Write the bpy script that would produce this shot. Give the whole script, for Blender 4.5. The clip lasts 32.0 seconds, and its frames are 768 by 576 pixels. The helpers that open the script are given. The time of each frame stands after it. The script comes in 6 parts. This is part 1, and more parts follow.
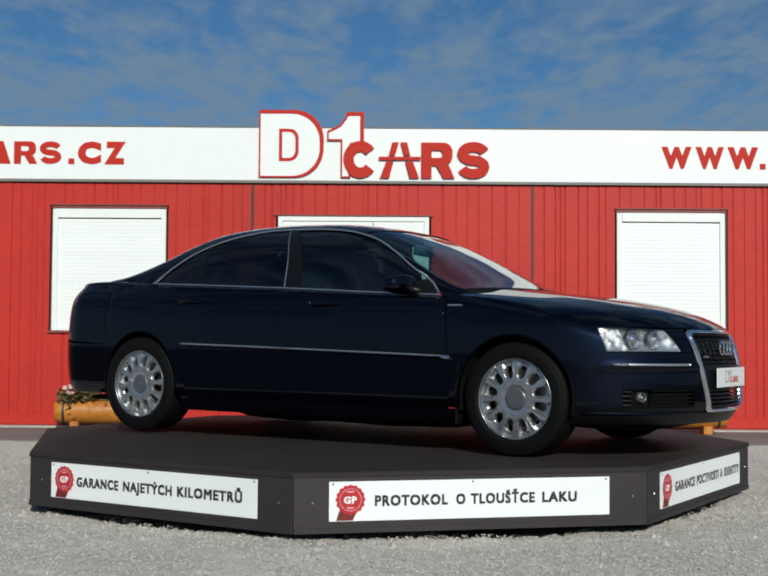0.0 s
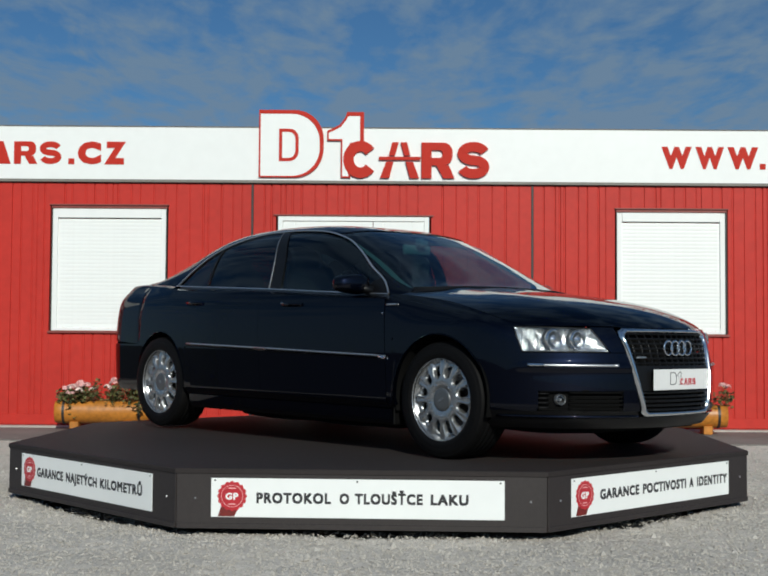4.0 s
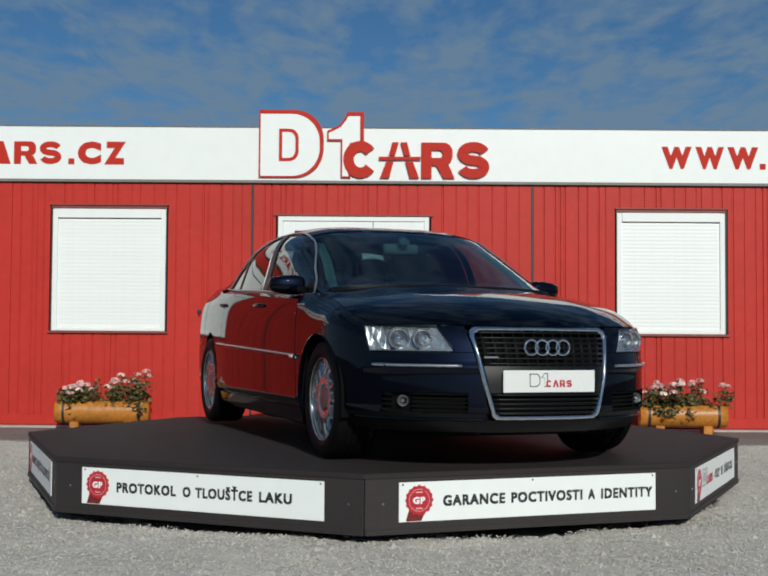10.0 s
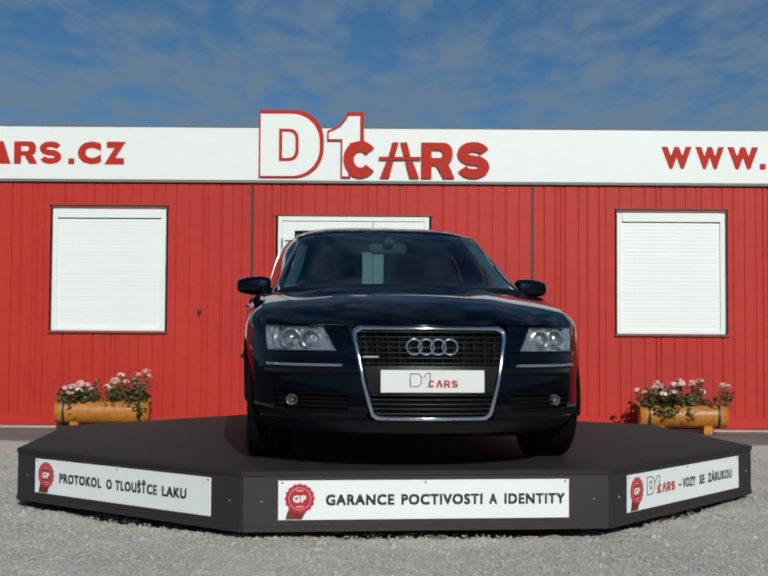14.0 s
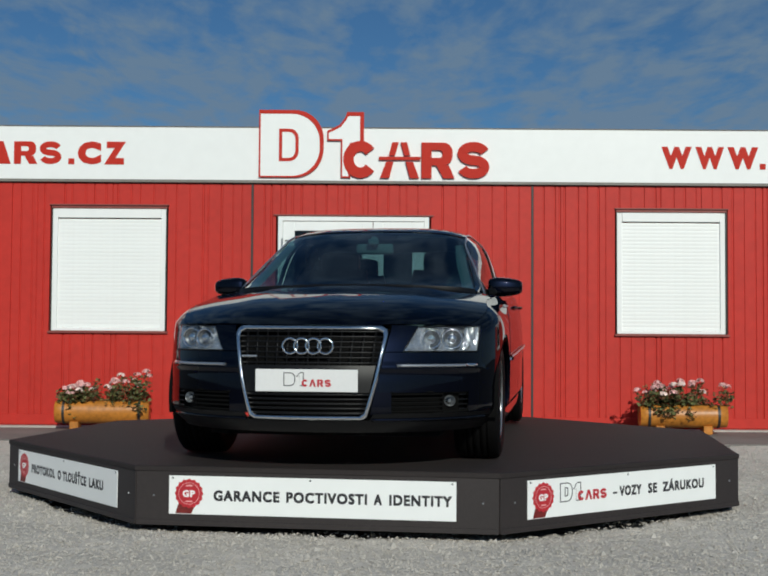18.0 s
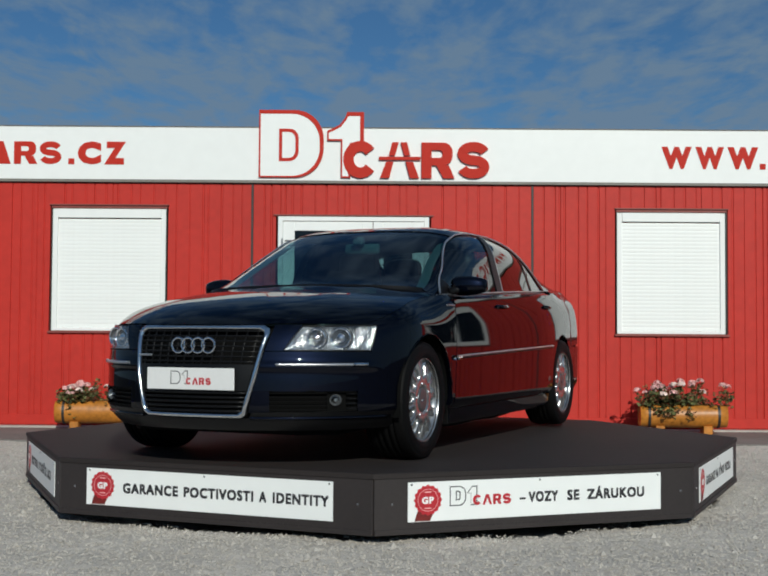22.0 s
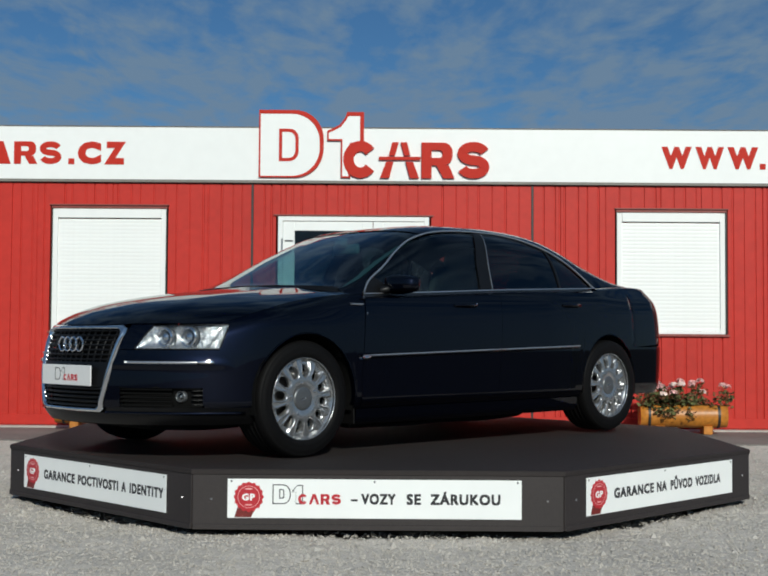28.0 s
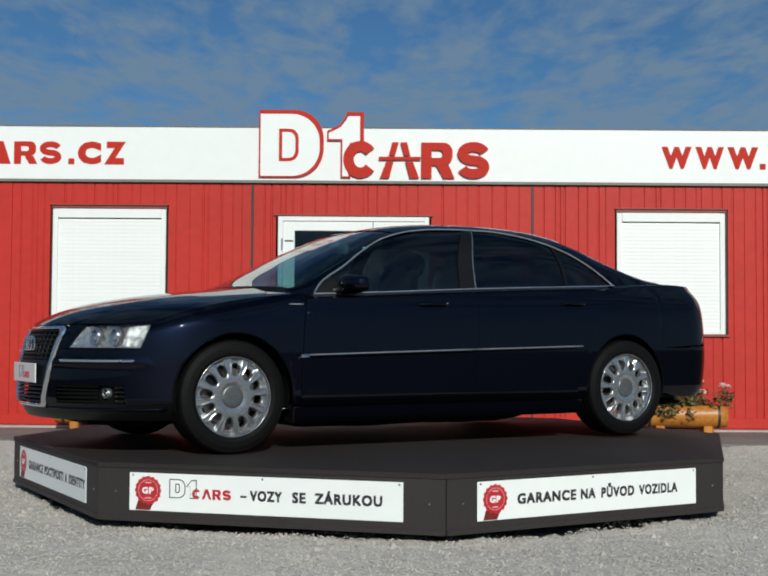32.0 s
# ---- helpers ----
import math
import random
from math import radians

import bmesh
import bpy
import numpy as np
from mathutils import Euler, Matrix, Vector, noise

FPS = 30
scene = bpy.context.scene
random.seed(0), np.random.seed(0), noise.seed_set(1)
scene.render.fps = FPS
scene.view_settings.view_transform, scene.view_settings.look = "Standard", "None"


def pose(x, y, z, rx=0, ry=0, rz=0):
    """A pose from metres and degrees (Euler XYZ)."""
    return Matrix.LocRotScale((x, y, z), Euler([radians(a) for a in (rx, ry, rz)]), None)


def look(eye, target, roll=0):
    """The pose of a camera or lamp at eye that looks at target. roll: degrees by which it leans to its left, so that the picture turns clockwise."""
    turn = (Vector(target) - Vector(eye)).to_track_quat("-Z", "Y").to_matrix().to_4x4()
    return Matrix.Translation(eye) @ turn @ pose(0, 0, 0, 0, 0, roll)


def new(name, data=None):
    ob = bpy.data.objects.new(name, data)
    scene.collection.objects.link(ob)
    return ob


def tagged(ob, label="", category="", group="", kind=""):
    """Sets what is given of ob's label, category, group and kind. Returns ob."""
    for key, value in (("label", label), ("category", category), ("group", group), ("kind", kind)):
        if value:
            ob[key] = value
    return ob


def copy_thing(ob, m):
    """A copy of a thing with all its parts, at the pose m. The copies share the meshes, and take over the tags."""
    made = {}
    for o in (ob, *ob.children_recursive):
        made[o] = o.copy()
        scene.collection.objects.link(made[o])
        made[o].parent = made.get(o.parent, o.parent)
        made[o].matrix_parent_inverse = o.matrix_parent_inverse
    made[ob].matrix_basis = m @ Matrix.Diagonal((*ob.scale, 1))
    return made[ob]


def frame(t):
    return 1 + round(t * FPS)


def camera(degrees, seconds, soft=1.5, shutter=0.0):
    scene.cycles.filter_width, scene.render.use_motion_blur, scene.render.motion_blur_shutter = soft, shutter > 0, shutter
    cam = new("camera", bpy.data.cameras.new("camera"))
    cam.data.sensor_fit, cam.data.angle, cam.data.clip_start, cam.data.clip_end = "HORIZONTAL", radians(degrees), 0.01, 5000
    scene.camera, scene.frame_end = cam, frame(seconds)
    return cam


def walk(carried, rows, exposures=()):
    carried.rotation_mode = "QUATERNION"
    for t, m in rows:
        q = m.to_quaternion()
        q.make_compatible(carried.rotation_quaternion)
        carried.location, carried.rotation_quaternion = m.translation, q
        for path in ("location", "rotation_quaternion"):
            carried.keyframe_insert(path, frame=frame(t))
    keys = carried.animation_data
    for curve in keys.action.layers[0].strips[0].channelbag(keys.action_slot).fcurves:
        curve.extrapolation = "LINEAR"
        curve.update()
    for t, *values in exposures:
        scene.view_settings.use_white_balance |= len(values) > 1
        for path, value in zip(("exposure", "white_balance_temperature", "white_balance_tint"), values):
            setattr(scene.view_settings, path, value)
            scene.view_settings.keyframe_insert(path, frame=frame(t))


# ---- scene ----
AX, AY = -0.018, 8.42          # the turntable's axis
DECK = 0.345                   # height of the deck
WALL = 12.9                    # face of the building
PAVE = 0.074                   # pavement along the building

cam = camera(35.37, 32.0, soft=2.0)
walk(cam, [(0.0, look((0, 0, 1.0), (0, 10, 1.4371), 0.38)), (32.0, look((0, 0, 1.0), (0, 10, 1.4371), 0.38))],
     exposures=[(0.0, 0.12, 6480, 1), (3.0, 0.08, 6480, 1), (9.0, 0.01, 6480, 1), (13.0, -0.05, 6480, 1), (19.0, -0.07, 6480, 1), (23.0, -0.04, 6480, 1), (28.0, 0.06, 6480, 1), (32.0, 0.09, 6480, 1)])

# ---- light ----
SUN_EL, SUN_AZ = 27.5, 12.0    # degrees up, degrees to the camera's right of straight behind it
sun = new("sun", bpy.data.lights.new("sun", "SUN"))
sun.data.energy, sun.data.angle, sun.data.color = 3.05, radians(0.53), (1.0, 0.955, 0.905)
_el, _az = radians(SUN_EL), radians(SUN_AZ)
SUN_DIR = Vector((math.sin(_az) * math.cos(_el), -math.cos(_az) * math.cos(_el), math.sin(_el)))
sun.matrix_world = look(SUN_DIR * 60, (0, 0, 0))

world = bpy.data.worlds.new("sky")
scene.world = world
world.use_nodes = True
wn, wl = world.node_tree.nodes, world.node_tree.links
wn.clear()
w_out = wn.new("ShaderNodeOutputWorld")
w_bg = wn.new("ShaderNodeBackground")
w_sky = wn.new("ShaderNodeTexSky")
w_sky.sky_type, w_sky.sun_disc = "NISHITA", False
w_sky.sun_elevation, w_sky.sun_rotation = _el, math.pi - _az
w_sky.air_density, w_sky.dust_density, w_sky.ozone_density = 1.0, 0.2, 3.0
w_co = wn.new("ShaderNodeTexCoord")
w_map = wn.new("ShaderNodeMapping")
w_map.inputs["Scale"].default_value = (1.0, 0.42, 0.0)
w_n1 = wn.new("ShaderNodeTexNoise")
w_n1.inputs["Scale"].default_value, w_n1.inputs["Detail"].default_value = 3.3, 9.0
w_n1.inputs["Roughness"].default_value, w_n1.inputs["Distortion"].default_value = 0.60, 0.5
w_ramp = wn.new("ShaderNodeValToRGB")
w_ramp.color_ramp.elements[0].position, w_ramp.color_ramp.elements[0].color = 0.655, (0, 0, 0, 1)
w_ramp.color_ramp.elements[1].position, w_ramp.color_ramp.elements[1].color = 0.89, (1, 1, 1, 1)
w_tint = wn.new("ShaderNodeMix")
w_tint.data_type, w_tint.blend_type = "RGBA", "MULTIPLY"
w_tint.inputs[0].default_value = 1.0
w_tint.inputs[7].default_value = (0.290, 0.435, 0.59, 1)
w_mix = wn.new("ShaderNodeMix")
w_mix.data_type = "RGBA"
w_mix.inputs[7].default_value = (1.64, 2.38, 3.55, 1)
w_fac = wn.new("ShaderNodeMath")
w_fac.operation = "MULTIPLY"
w_fac.inputs[1].default_value = 0.92
w_sep, w_div = wn.new("ShaderNodeSeparateXYZ"), wn.new("ShaderNodeVectorMath")
w_up, w_all = wn.new("ShaderNodeMath"), wn.new("ShaderNodeCombineXYZ")
w_up.operation, w_up.inputs[1].default_value, w_div.operation = "MAXIMUM", 0.03, "DIVIDE"
wl.new(w_co.outputs["Generated"], w_sep.inputs[0])
wl.new(w_sep.outputs["Z"], w_up.inputs[0])
for k in range(3):
    wl.new(w_up.outputs[0], w_all.inputs[k])
wl.new(w_co.outputs["Generated"], w_div.inputs[0])
wl.new(w_all.outputs[0], w_div.inputs[1])
wl.new(w_div.outputs[0], w_map.inputs["Vector"])
wl.new(w_map.outputs["Vector"], w_n1.inputs["Vector"])
w_n2, w_add = wn.new("ShaderNodeTexNoise"), wn.new("ShaderNodeMath")
w_n2.inputs["Scale"].default_value, w_n2.inputs["Detail"].default_value = 9.0, 5.0
w_add.operation, w_add.inputs[1].default_value = "MULTIPLY_ADD", 0.50
wl.new(w_map.outputs["Vector"], w_n2.inputs["Vector"])
wl.new(w_n2.outputs["Fac"], w_add.inputs[0])
wl.new(w_n1.outputs["Fac"], w_add.inputs[2])
w_low, w_sum = wn.new("ShaderNodeMapRange"), wn.new("ShaderNodeMath")   # thicker cloud towards the horizon
w_low.inputs["From Min"].default_value, w_low.inputs["From Max"].default_value = 0.26, 0.15
w_low.inputs["To Min"].default_value, w_low.inputs["To Max"].default_value = 0.0, 0.13
wl.new(w_sep.outputs["Z"], w_low.inputs["Value"])
wl.new(w_low.outputs[0], w_sum.inputs[0])
wl.new(w_add.outputs[0], w_sum.inputs[1])
wl.new(w_sum.outputs[0], w_ramp.inputs["Fac"])
wl.new(w_sky.outputs["Color"], w_tint.inputs[6])
wl.new(w_tint.outputs[2], w_mix.inputs[6])
wl.new(w_ramp.outputs["Color"], w_fac.inputs[0])
wl.new(w_fac.outputs[0], w_mix.inputs[0])
wl.new(w_mix.outputs[2], w_bg.inputs["Color"])
w_bg.inputs["Strength"].default_value = 0.09
wl.new(w_bg.outputs[0], w_out.inputs["Surface"])


# ---- materials ----
def material(name, color, rough=0.5, metal=0.0, coat=0.0, vary=0.12, scale=6.0, fine=60.0, bump=0.0, bump_scale=80.0, spec=0.5, random_tone=0.0):
    """A surface with colour variation at two scales, roughness wear and fine relief."""
    m = bpy.data.materials.new(name)
    m.use_nodes = True
    n, l = m.node_tree.nodes, m.node_tree.links
    b = n["Principled BSDF"]
    b.inputs["Roughness"].default_value, b.inputs["Metallic"].default_value = rough, metal
    b.inputs["Coat Weight"].default_value, b.inputs["Coat Roughness"].default_value = coat, 0.03
    b.inputs["Specular IOR Level"].default_value = spec
    b.inputs["Coat IOR"].default_value = 1.4
    co = n.new("ShaderNodeTexCoord")
    big, small = n.new("ShaderNodeTexNoise"), n.new("ShaderNodeTexNoise")
    big.inputs["Scale"].default_value, big.inputs["Detail"].default_value = scale, 4
    small.inputs["Scale"].default_value, small.inputs["Detail"].default_value = fine, 3
    l.new(co.outputs["Object"], big.inputs["Vector"])
    l.new(co.outputs["Object"], small.inputs["Vector"])
    add = n.new("ShaderNodeMath")
    add.operation = "ADD"
    l.new(big.outputs["Fac"], add.inputs[0])
    l.new(small.outputs["Fac"], add.inputs[1])
    source = add
    if random_tone:
        info = n.new("ShaderNodeObjectInfo")
        tone = n.new("ShaderNodeMath")
        tone.operation = "MULTIPLY_ADD"
        tone.inputs[1].default_value = random_tone
        l.new(info.outputs["Random"], tone.inputs[0])
        l.new(add.outputs[0], tone.inputs[2])
        source = tone
    ramp = n.new("ShaderNodeMapRange")
    ramp.inputs["From Min"].default_value, ramp.inputs["From Max"].default_value = 0.6, 1.4 + random_tone
    ramp.inputs["To Min"].default_value, ramp.inputs["To Max"].default_value = 1 - vary, 1 + vary
    l.new(source.outputs[0], ramp.inputs["Value"])
    mul = n.new("ShaderNodeVectorMath")
    mul.operation = "SCALE"
    mul.inputs[0].default_value = color
    l.new(ramp.outputs[0], mul.inputs["Scale"])
    l.new(mul.outputs[0], b.inputs["Base Color"])
    if bump:
        bn, bt = n.new("ShaderNodeBump"), n.new("ShaderNodeTexNoise")
        bt.inputs["Scale"].default_value, bt.inputs["Detail"].default_value = bump_scale, 5
        bn.inputs["Strength"].default_value, bn.inputs["Distance"].default_value = bump, 0.01
        l.new(co.outputs["Object"], bt.inputs["Vector"])
        l.new(bt.outputs["Fac"], bn.inputs["Height"])
        l.new(bn.outputs[0], b.inputs["Normal"])
    return m


def glass(name, tint, gloss=1.0):
    m = bpy.data.materials.new(name)
    m.use_nodes = True
    n, l = m.node_tree.nodes, m.node_tree.links
    n.remove(n["Principled BSDF"])
    out = n["Material Output"]
    tr, gl, fr, mx = n.new("ShaderNodeBsdfTransparent"), n.new("ShaderNodeBsdfGlossy"), n.new("ShaderNodeLayerWeight"), n.new("ShaderNodeMixShader")
    pw, ma = n.new("ShaderNodeMath"), n.new("ShaderNodeMath")
    pw.operation, pw.inputs[1].default_value = "POWER", 5.0
    ma.operation, ma.inputs[1].default_value, ma.inputs[2].default_value = "MULTIPLY_ADD", 0.92, 0.06
    tr.inputs[0].default_value = (*tint, 1)
    gl.inputs["Roughness"].default_value = 0.02
    gl.inputs["Color"].default_value = (gloss, gloss, gloss, 1)
    fr.inputs["Blend"].default_value = 0.5
    l.new(fr.outputs["Facing"], pw.inputs[0])
    l.new(pw.outputs[0], ma.inputs[0])
    l.new(ma.outputs[0], mx.inputs[0])
    l.new(tr.outputs[0], mx.inputs[1])
    l.new(gl.outputs[0], mx.inputs[2])
    l.new(mx.outputs[0], out.inputs["Surface"])
    return m


M = dict(
    gravel=material("gravel", (0.545, 0.50, 0.45), 0.95, vary=0.26, scale=1.3, fine=55, bump=1.0, bump_scale=36),
    stone=material("crushed_stone", (0.515, 0.478, 0.43), 0.9, vary=0.22, scale=9, fine=90, bump=0.4, bump_scale=120),
    dark_ground=material("dark_ground", (0.042, 0.042, 0.044), 0.9, vary=0.25, scale=0.8, fine=30, bump=0.4, bump_scale=60),
    concrete=material("concrete", (0.195, 0.177, 0.163), 0.9, vary=0.25, scale=1.6, fine=40, bump=0.3, bump_scale=60),
    red=material("red_sheet", (0.51, 0.031, 0.022), 0.5, vary=0.12, scale=1.1, fine=14, bump=0.03, bump_scale=14, spec=0.28),
    white=material("white_board", (0.89, 0.905, 0.89), 0.4, vary=0.025, scale=1.0, fine=8),
    shutter=material("white_shutter", (0.89, 0.905, 0.885), 0.45, vary=0.04, scale=2, fine=30, random_tone=0.3),
    grey=material("grey_trim", (0.20, 0.185, 0.165), 0.5, vary=0.15, scale=3, fine=30),
    brown=material("brown_sheet", (0.26, 0.06, 0.048), 0.5, vary=0.2, scale=3, fine=30),
    dark=material("dark_trim", (0.03, 0.028, 0.027), 0.5, vary=0.2, scale=5, fine=40),
    sign_red=material("sign_red", (0.52, 0.034, 0.022), 0.55, vary=0.06, scale=4, fine=20, spec=0.12),
    deck=material("deck_board", (0.0240, 0.0187, 0.0180), 0.72, vary=0.22, scale=1.5, fine=45, bump=0.15, bump_scale=200, spec=0.35),
    skirt=material("skirt_board", (0.0265, 0.0205, 0.0198), 0.6, vary=0.18, scale=2.2, fine=35, bump=0.08, bump_scale=90),
    seal=material("seal_red", (0.48, 0.018, 0.03), 0.45, vary=0.12, scale=12, fine=50),
    ribbon=material("ribbon_dark_red", (0.16, 0.015, 0.012), 0.5, vary=0.3, scale=30, fine=60),
    ink=material("ink_black", (0.022, 0.022, 0.025), 0.5, vary=0.1),
    steel=material("steel_screw", (0.55, 0.55, 0.56), 0.35, 1.0, vary=0.1),
    log=material("varnished_log", (0.50, 0.19, 0.028), 0.42, vary=0.35, scale=5, fine=28, bump=0.2, bump_scale=25),
    soil=material("soil", (0.03, 0.022, 0.015), 0.95, vary=0.3, bump=0.8),
    leaf=material("geranium_leaf", (0.120, 0.128, 0.045), 0.6, vary=0.4, scale=12, fine=30),
    leaf_dry=material("red_brown_leaf", (0.15, 0.07, 0.03), 0.65, vary=0.35, scale=14, fine=40),
    petal=material("pink_petal", (0.80, 0.46, 0.44), 0.6, vary=0.22, scale=20, fine=60),
    pale_petal=material("white_pink_petal", (0.84, 0.68, 0.62), 0.6, vary=0.2, scale=20, fine=60),
    paint=material("navy_paint", (0.0030, 0.0045, 0.0118), 0.42, 0.9, 0.85, vary=0.05, scale=2, fine=900, spec=0.0),
    chrome=material("chrome", (0.72, 0.73, 0.75), 0.09, 1.0, vary=0.03),
    satin=material("satin_aluminium", (0.62, 0.63, 0.65), 0.33, 0.9, vary=0.05),
    housing=material("lamp_silver", (0.60, 0.605, 0.61), 0.20, 0.75, vary=0.45, scale=30, fine=70, bump=0.9, bump_scale=38),
    alloy=material("alloy_silver", (0.43, 0.435, 0.44), 0.24, 0.85, 0.2, vary=0.10, scale=14, fine=120),
    outline=material("grey_outline", (0.075, 0.075, 0.08), 0.5, vary=0.1),
    cap=material("grey_hub_cap", (0.17, 0.175, 0.18), 0.34, 0.7, vary=0.12),
    rubber=material("tyre_rubber", (0.0040, 0.0038, 0.0040), 0.62, vary=0.25, scale=8, fine=60, bump=0.1, bump_scale=120, spec=0.13),
    black=material("black_plastic", (0.004, 0.004, 0.0045), 0.42, vary=0.2, spec=0.3),
    matt=material("matt_black", (0.004, 0.004, 0.004), 0.9, vary=0.2, spec=0.1),
    trim_cloth=material("grey_trim_cloth", (0.16, 0.165, 0.165), 0.8, vary=0.15, scale=8, fine=90),
    cabin=material("dark_leather", (0.011, 0.011, 0.012), 0.5, vary=0.2, scale=10, fine=80),
    disc=material("brake_steel", (0.20, 0.19, 0.18), 0.45, 1.0, vary=0.2),
    tail=material("red_lamp_lens", (0.20, 0.008, 0.010), 0.12, coat=0.6, vary=0.1),
    plate=material("plate_white", (0.78, 0.78, 0.77), 0.35, vary=0.03),
    glass=glass("tinted_glass", (0.30, 0.36, 0.37)),
    side_glass=glass("side_window_glass", (0.41, 0.53, 0.53)),
    dark_glass=glass("privacy_glass", (0.02, 0.022, 0.026)),
    screen_glass=glass("windscreen_glass", (0.31, 0.53, 0.54)),
    lens=glass("clear_lens", (0.92, 0.94, 0.95)),
    door_glass=glass("door_glass", (0.10, 0.11, 0.115)),
)
def island_tone(m, low, high):
    """Each loose piece of a mesh gets its own tone."""
    n, l = m.node_tree.nodes, m.node_tree.links
    b = n["Principled BSDF"]
    old = b.inputs["Base Color"].links[0].from_socket
    geo, rng, mul = n.new("ShaderNodeNewGeometry"), n.new("ShaderNodeMapRange"), n.new("ShaderNodeVectorMath")
    mul.operation = "SCALE"
    rng.inputs["To Min"].default_value, rng.inputs["To Max"].default_value = low, high
    l.new(geo.outputs["Random Per Island"], rng.inputs["Value"])
    l.new(old, mul.inputs[0])
    l.new(rng.outputs[0], mul.inputs["Scale"])
    l.new(mul.outputs[0], b.inputs["Base Color"])


island_tone(M["stone"], 0.74, 1.06)
island_tone(M["leaf"], 0.5, 1.6)
island_tone(M["petal"], 0.7, 1.25)
M["paint"].node_tree.nodes["Principled BSDF"].inputs["Specular Tint"].default_value = (0.03, 0.06, 0.16, 1)
M["tail"].node_tree.nodes["Principled BSDF"].inputs["Roughness"].default_value = 0.12


# ---- building helpers ----
def outward(data, c=(0, 0, 0.6)):
    """Turns a sheet's faces away from a point inside."""
    vs = [Vector(v) for v in data[0]]
    mid = sum(vs, Vector()) / len(vs)
    c = Vector((mid.x * 0.6, 0, c[2]))
    tot = 0.0
    for f in data[1]:
        a, b, d = vs[f[0]], vs[f[1]], vs[f[2]]
        tot += (b - a).cross(d - a).dot((a + b + d) / 3 - c)
    return (vs, data[1]) if tot > 0 else (vs, [list(f)[::-1] for f in data[1]])


def mesh_of(name, verts, faces, mat, smooth=False):
    me = bpy.data.meshes.new(name)
    me.from_pydata([tuple(v) for v in verts], [], faces)
    if smooth:
        me.shade_smooth()
    me.materials.append(M[mat])
    me.update()
    return me


def part(name, me, parent=None, label="", m=None):
    ob = new(name, me)
    if parent is not None:
        ob.parent = parent
    if m is not None:
        ob.matrix_basis = m
    if label:
        tagged(ob, label)
    return ob


def box_data(x0, x1, y0, y1, z0, z1, c=0.0):
    """A box with chamfered edges."""
    bm = bmesh.new()
    bmesh.ops.create_cube(bm, size=1.0)
    for v in bm.verts:
        v.co = Vector(((x0 + x1) / 2 + v.co.x * (x1 - x0), (y0 + y1) / 2 + v.co.y * (y1 - y0), (z0 + z1) / 2 + v.co.z * (z1 - z0)))
    if c:
        bmesh.ops.bevel(bm, geom=list(bm.edges), offset=c, segments=1, affect="EDGES")
    vs = [v.co.copy() for v in bm.verts]
    bm.verts.index_update()
    fs = [[v.index for v in f.verts] for f in bm.faces]
    bm.free()
    return vs, fs


def box(name, b, mat, parent=None, c=0.002, label="", m=None):
    return part(name, mesh_of(name, *box_data(*b, c), mat), parent, label, m)


def join_data(*items):
    vs, fs = [], []
    for v, f in items:
        k = len(vs)
        vs += list(v)
        fs += [[i + k for i in q] for q in f]
    return vs, fs


def moved(data, m):
    return [m @ Vector(v) for v in data[0]], data[1]


def prism(outline, y0, y1):
    """An outline in x and z, extruded from y0 (front) to y1."""
    n = len(outline)
    vs = [(x, y0, z) for x, z in outline] + [(x, y1, z) for x, z in outline]
    fs = [list(range(n)), list(range(2 * n - 1, n - 1, -1))] + [[i, i + n, (i + 1) % n + n, (i + 1) % n] for i in range(n)]
    return vs, fs


def frame_data(outer, inner, y0, y1):
    """A flat rim between two outlines with as many corners."""
    n = len(outer)
    vs = [(x, y0, z) for x, z in outer] + [(x, y0, z) for x, z in inner] + [(x, y1, z) for x, z in outer] + [(x, y1, z) for x, z in inner]
    fs = []
    for i in range(n):
        j = (i + 1) % n
        fs += [[i, j, n + j, n + i], [2 * n + i, 3 * n + i, 3 * n + j, 2 * n + j], [i, 2 * n + i, 2 * n + j, j], [n + i, n + j, 3 * n + j, 3 * n + i]]
    return vs, fs


def lathe_data(profile, n=48, closed=False):
    """A profile of (radius, along) turned about the y axis."""
    vs, fs, k = [], [], len(profile)
    for i in range(n):
        a = 2 * math.pi * i / n
        vs += [(r * math.cos(a), h, r * math.sin(a)) for r, h in profile]
    for i in range(n):
        j = (i + 1) % n
        for q in range(k if closed else k - 1):
            p = (q + 1) % k
            fs.append([i * k + q, j * k + q, j * k + p, i * k + p])
    return vs, fs


def tube_data(path, r, n=8, closed=False):
    """A round tube along a list of points."""
    vs, fs, k = [], [], len(path)
    for i, p in enumerate(path):
        p = Vector(p)
        a, b = Vector(path[(i - 1) % k] if closed or i else path[0]), Vector(path[(i + 1) % k] if closed or i < k - 1 else path[-1])
        d = (b - a).normalized()
        s = d.orthogonal().normalized() if abs(d.z) > 0.95 else d.cross(Vector((0, 0, 1))).normalized()
        t = s.cross(d)
        vs += [p + r * (math.cos(2 * math.pi * j / n) * s + math.sin(2 * math.pi * j / n) * t) for j in range(n)]
    for i in range(k if closed else k - 1):
        i2 = (i + 1) % k
        fs += [[i * n + j, i * n + (j + 1) % n, i2 * n + (j + 1) % n, i2 * n + j] for j in range(n)]
    if not closed:
        fs += [list(range(n)), list(range((k - 1) * n, k * n))]
    return vs, fs


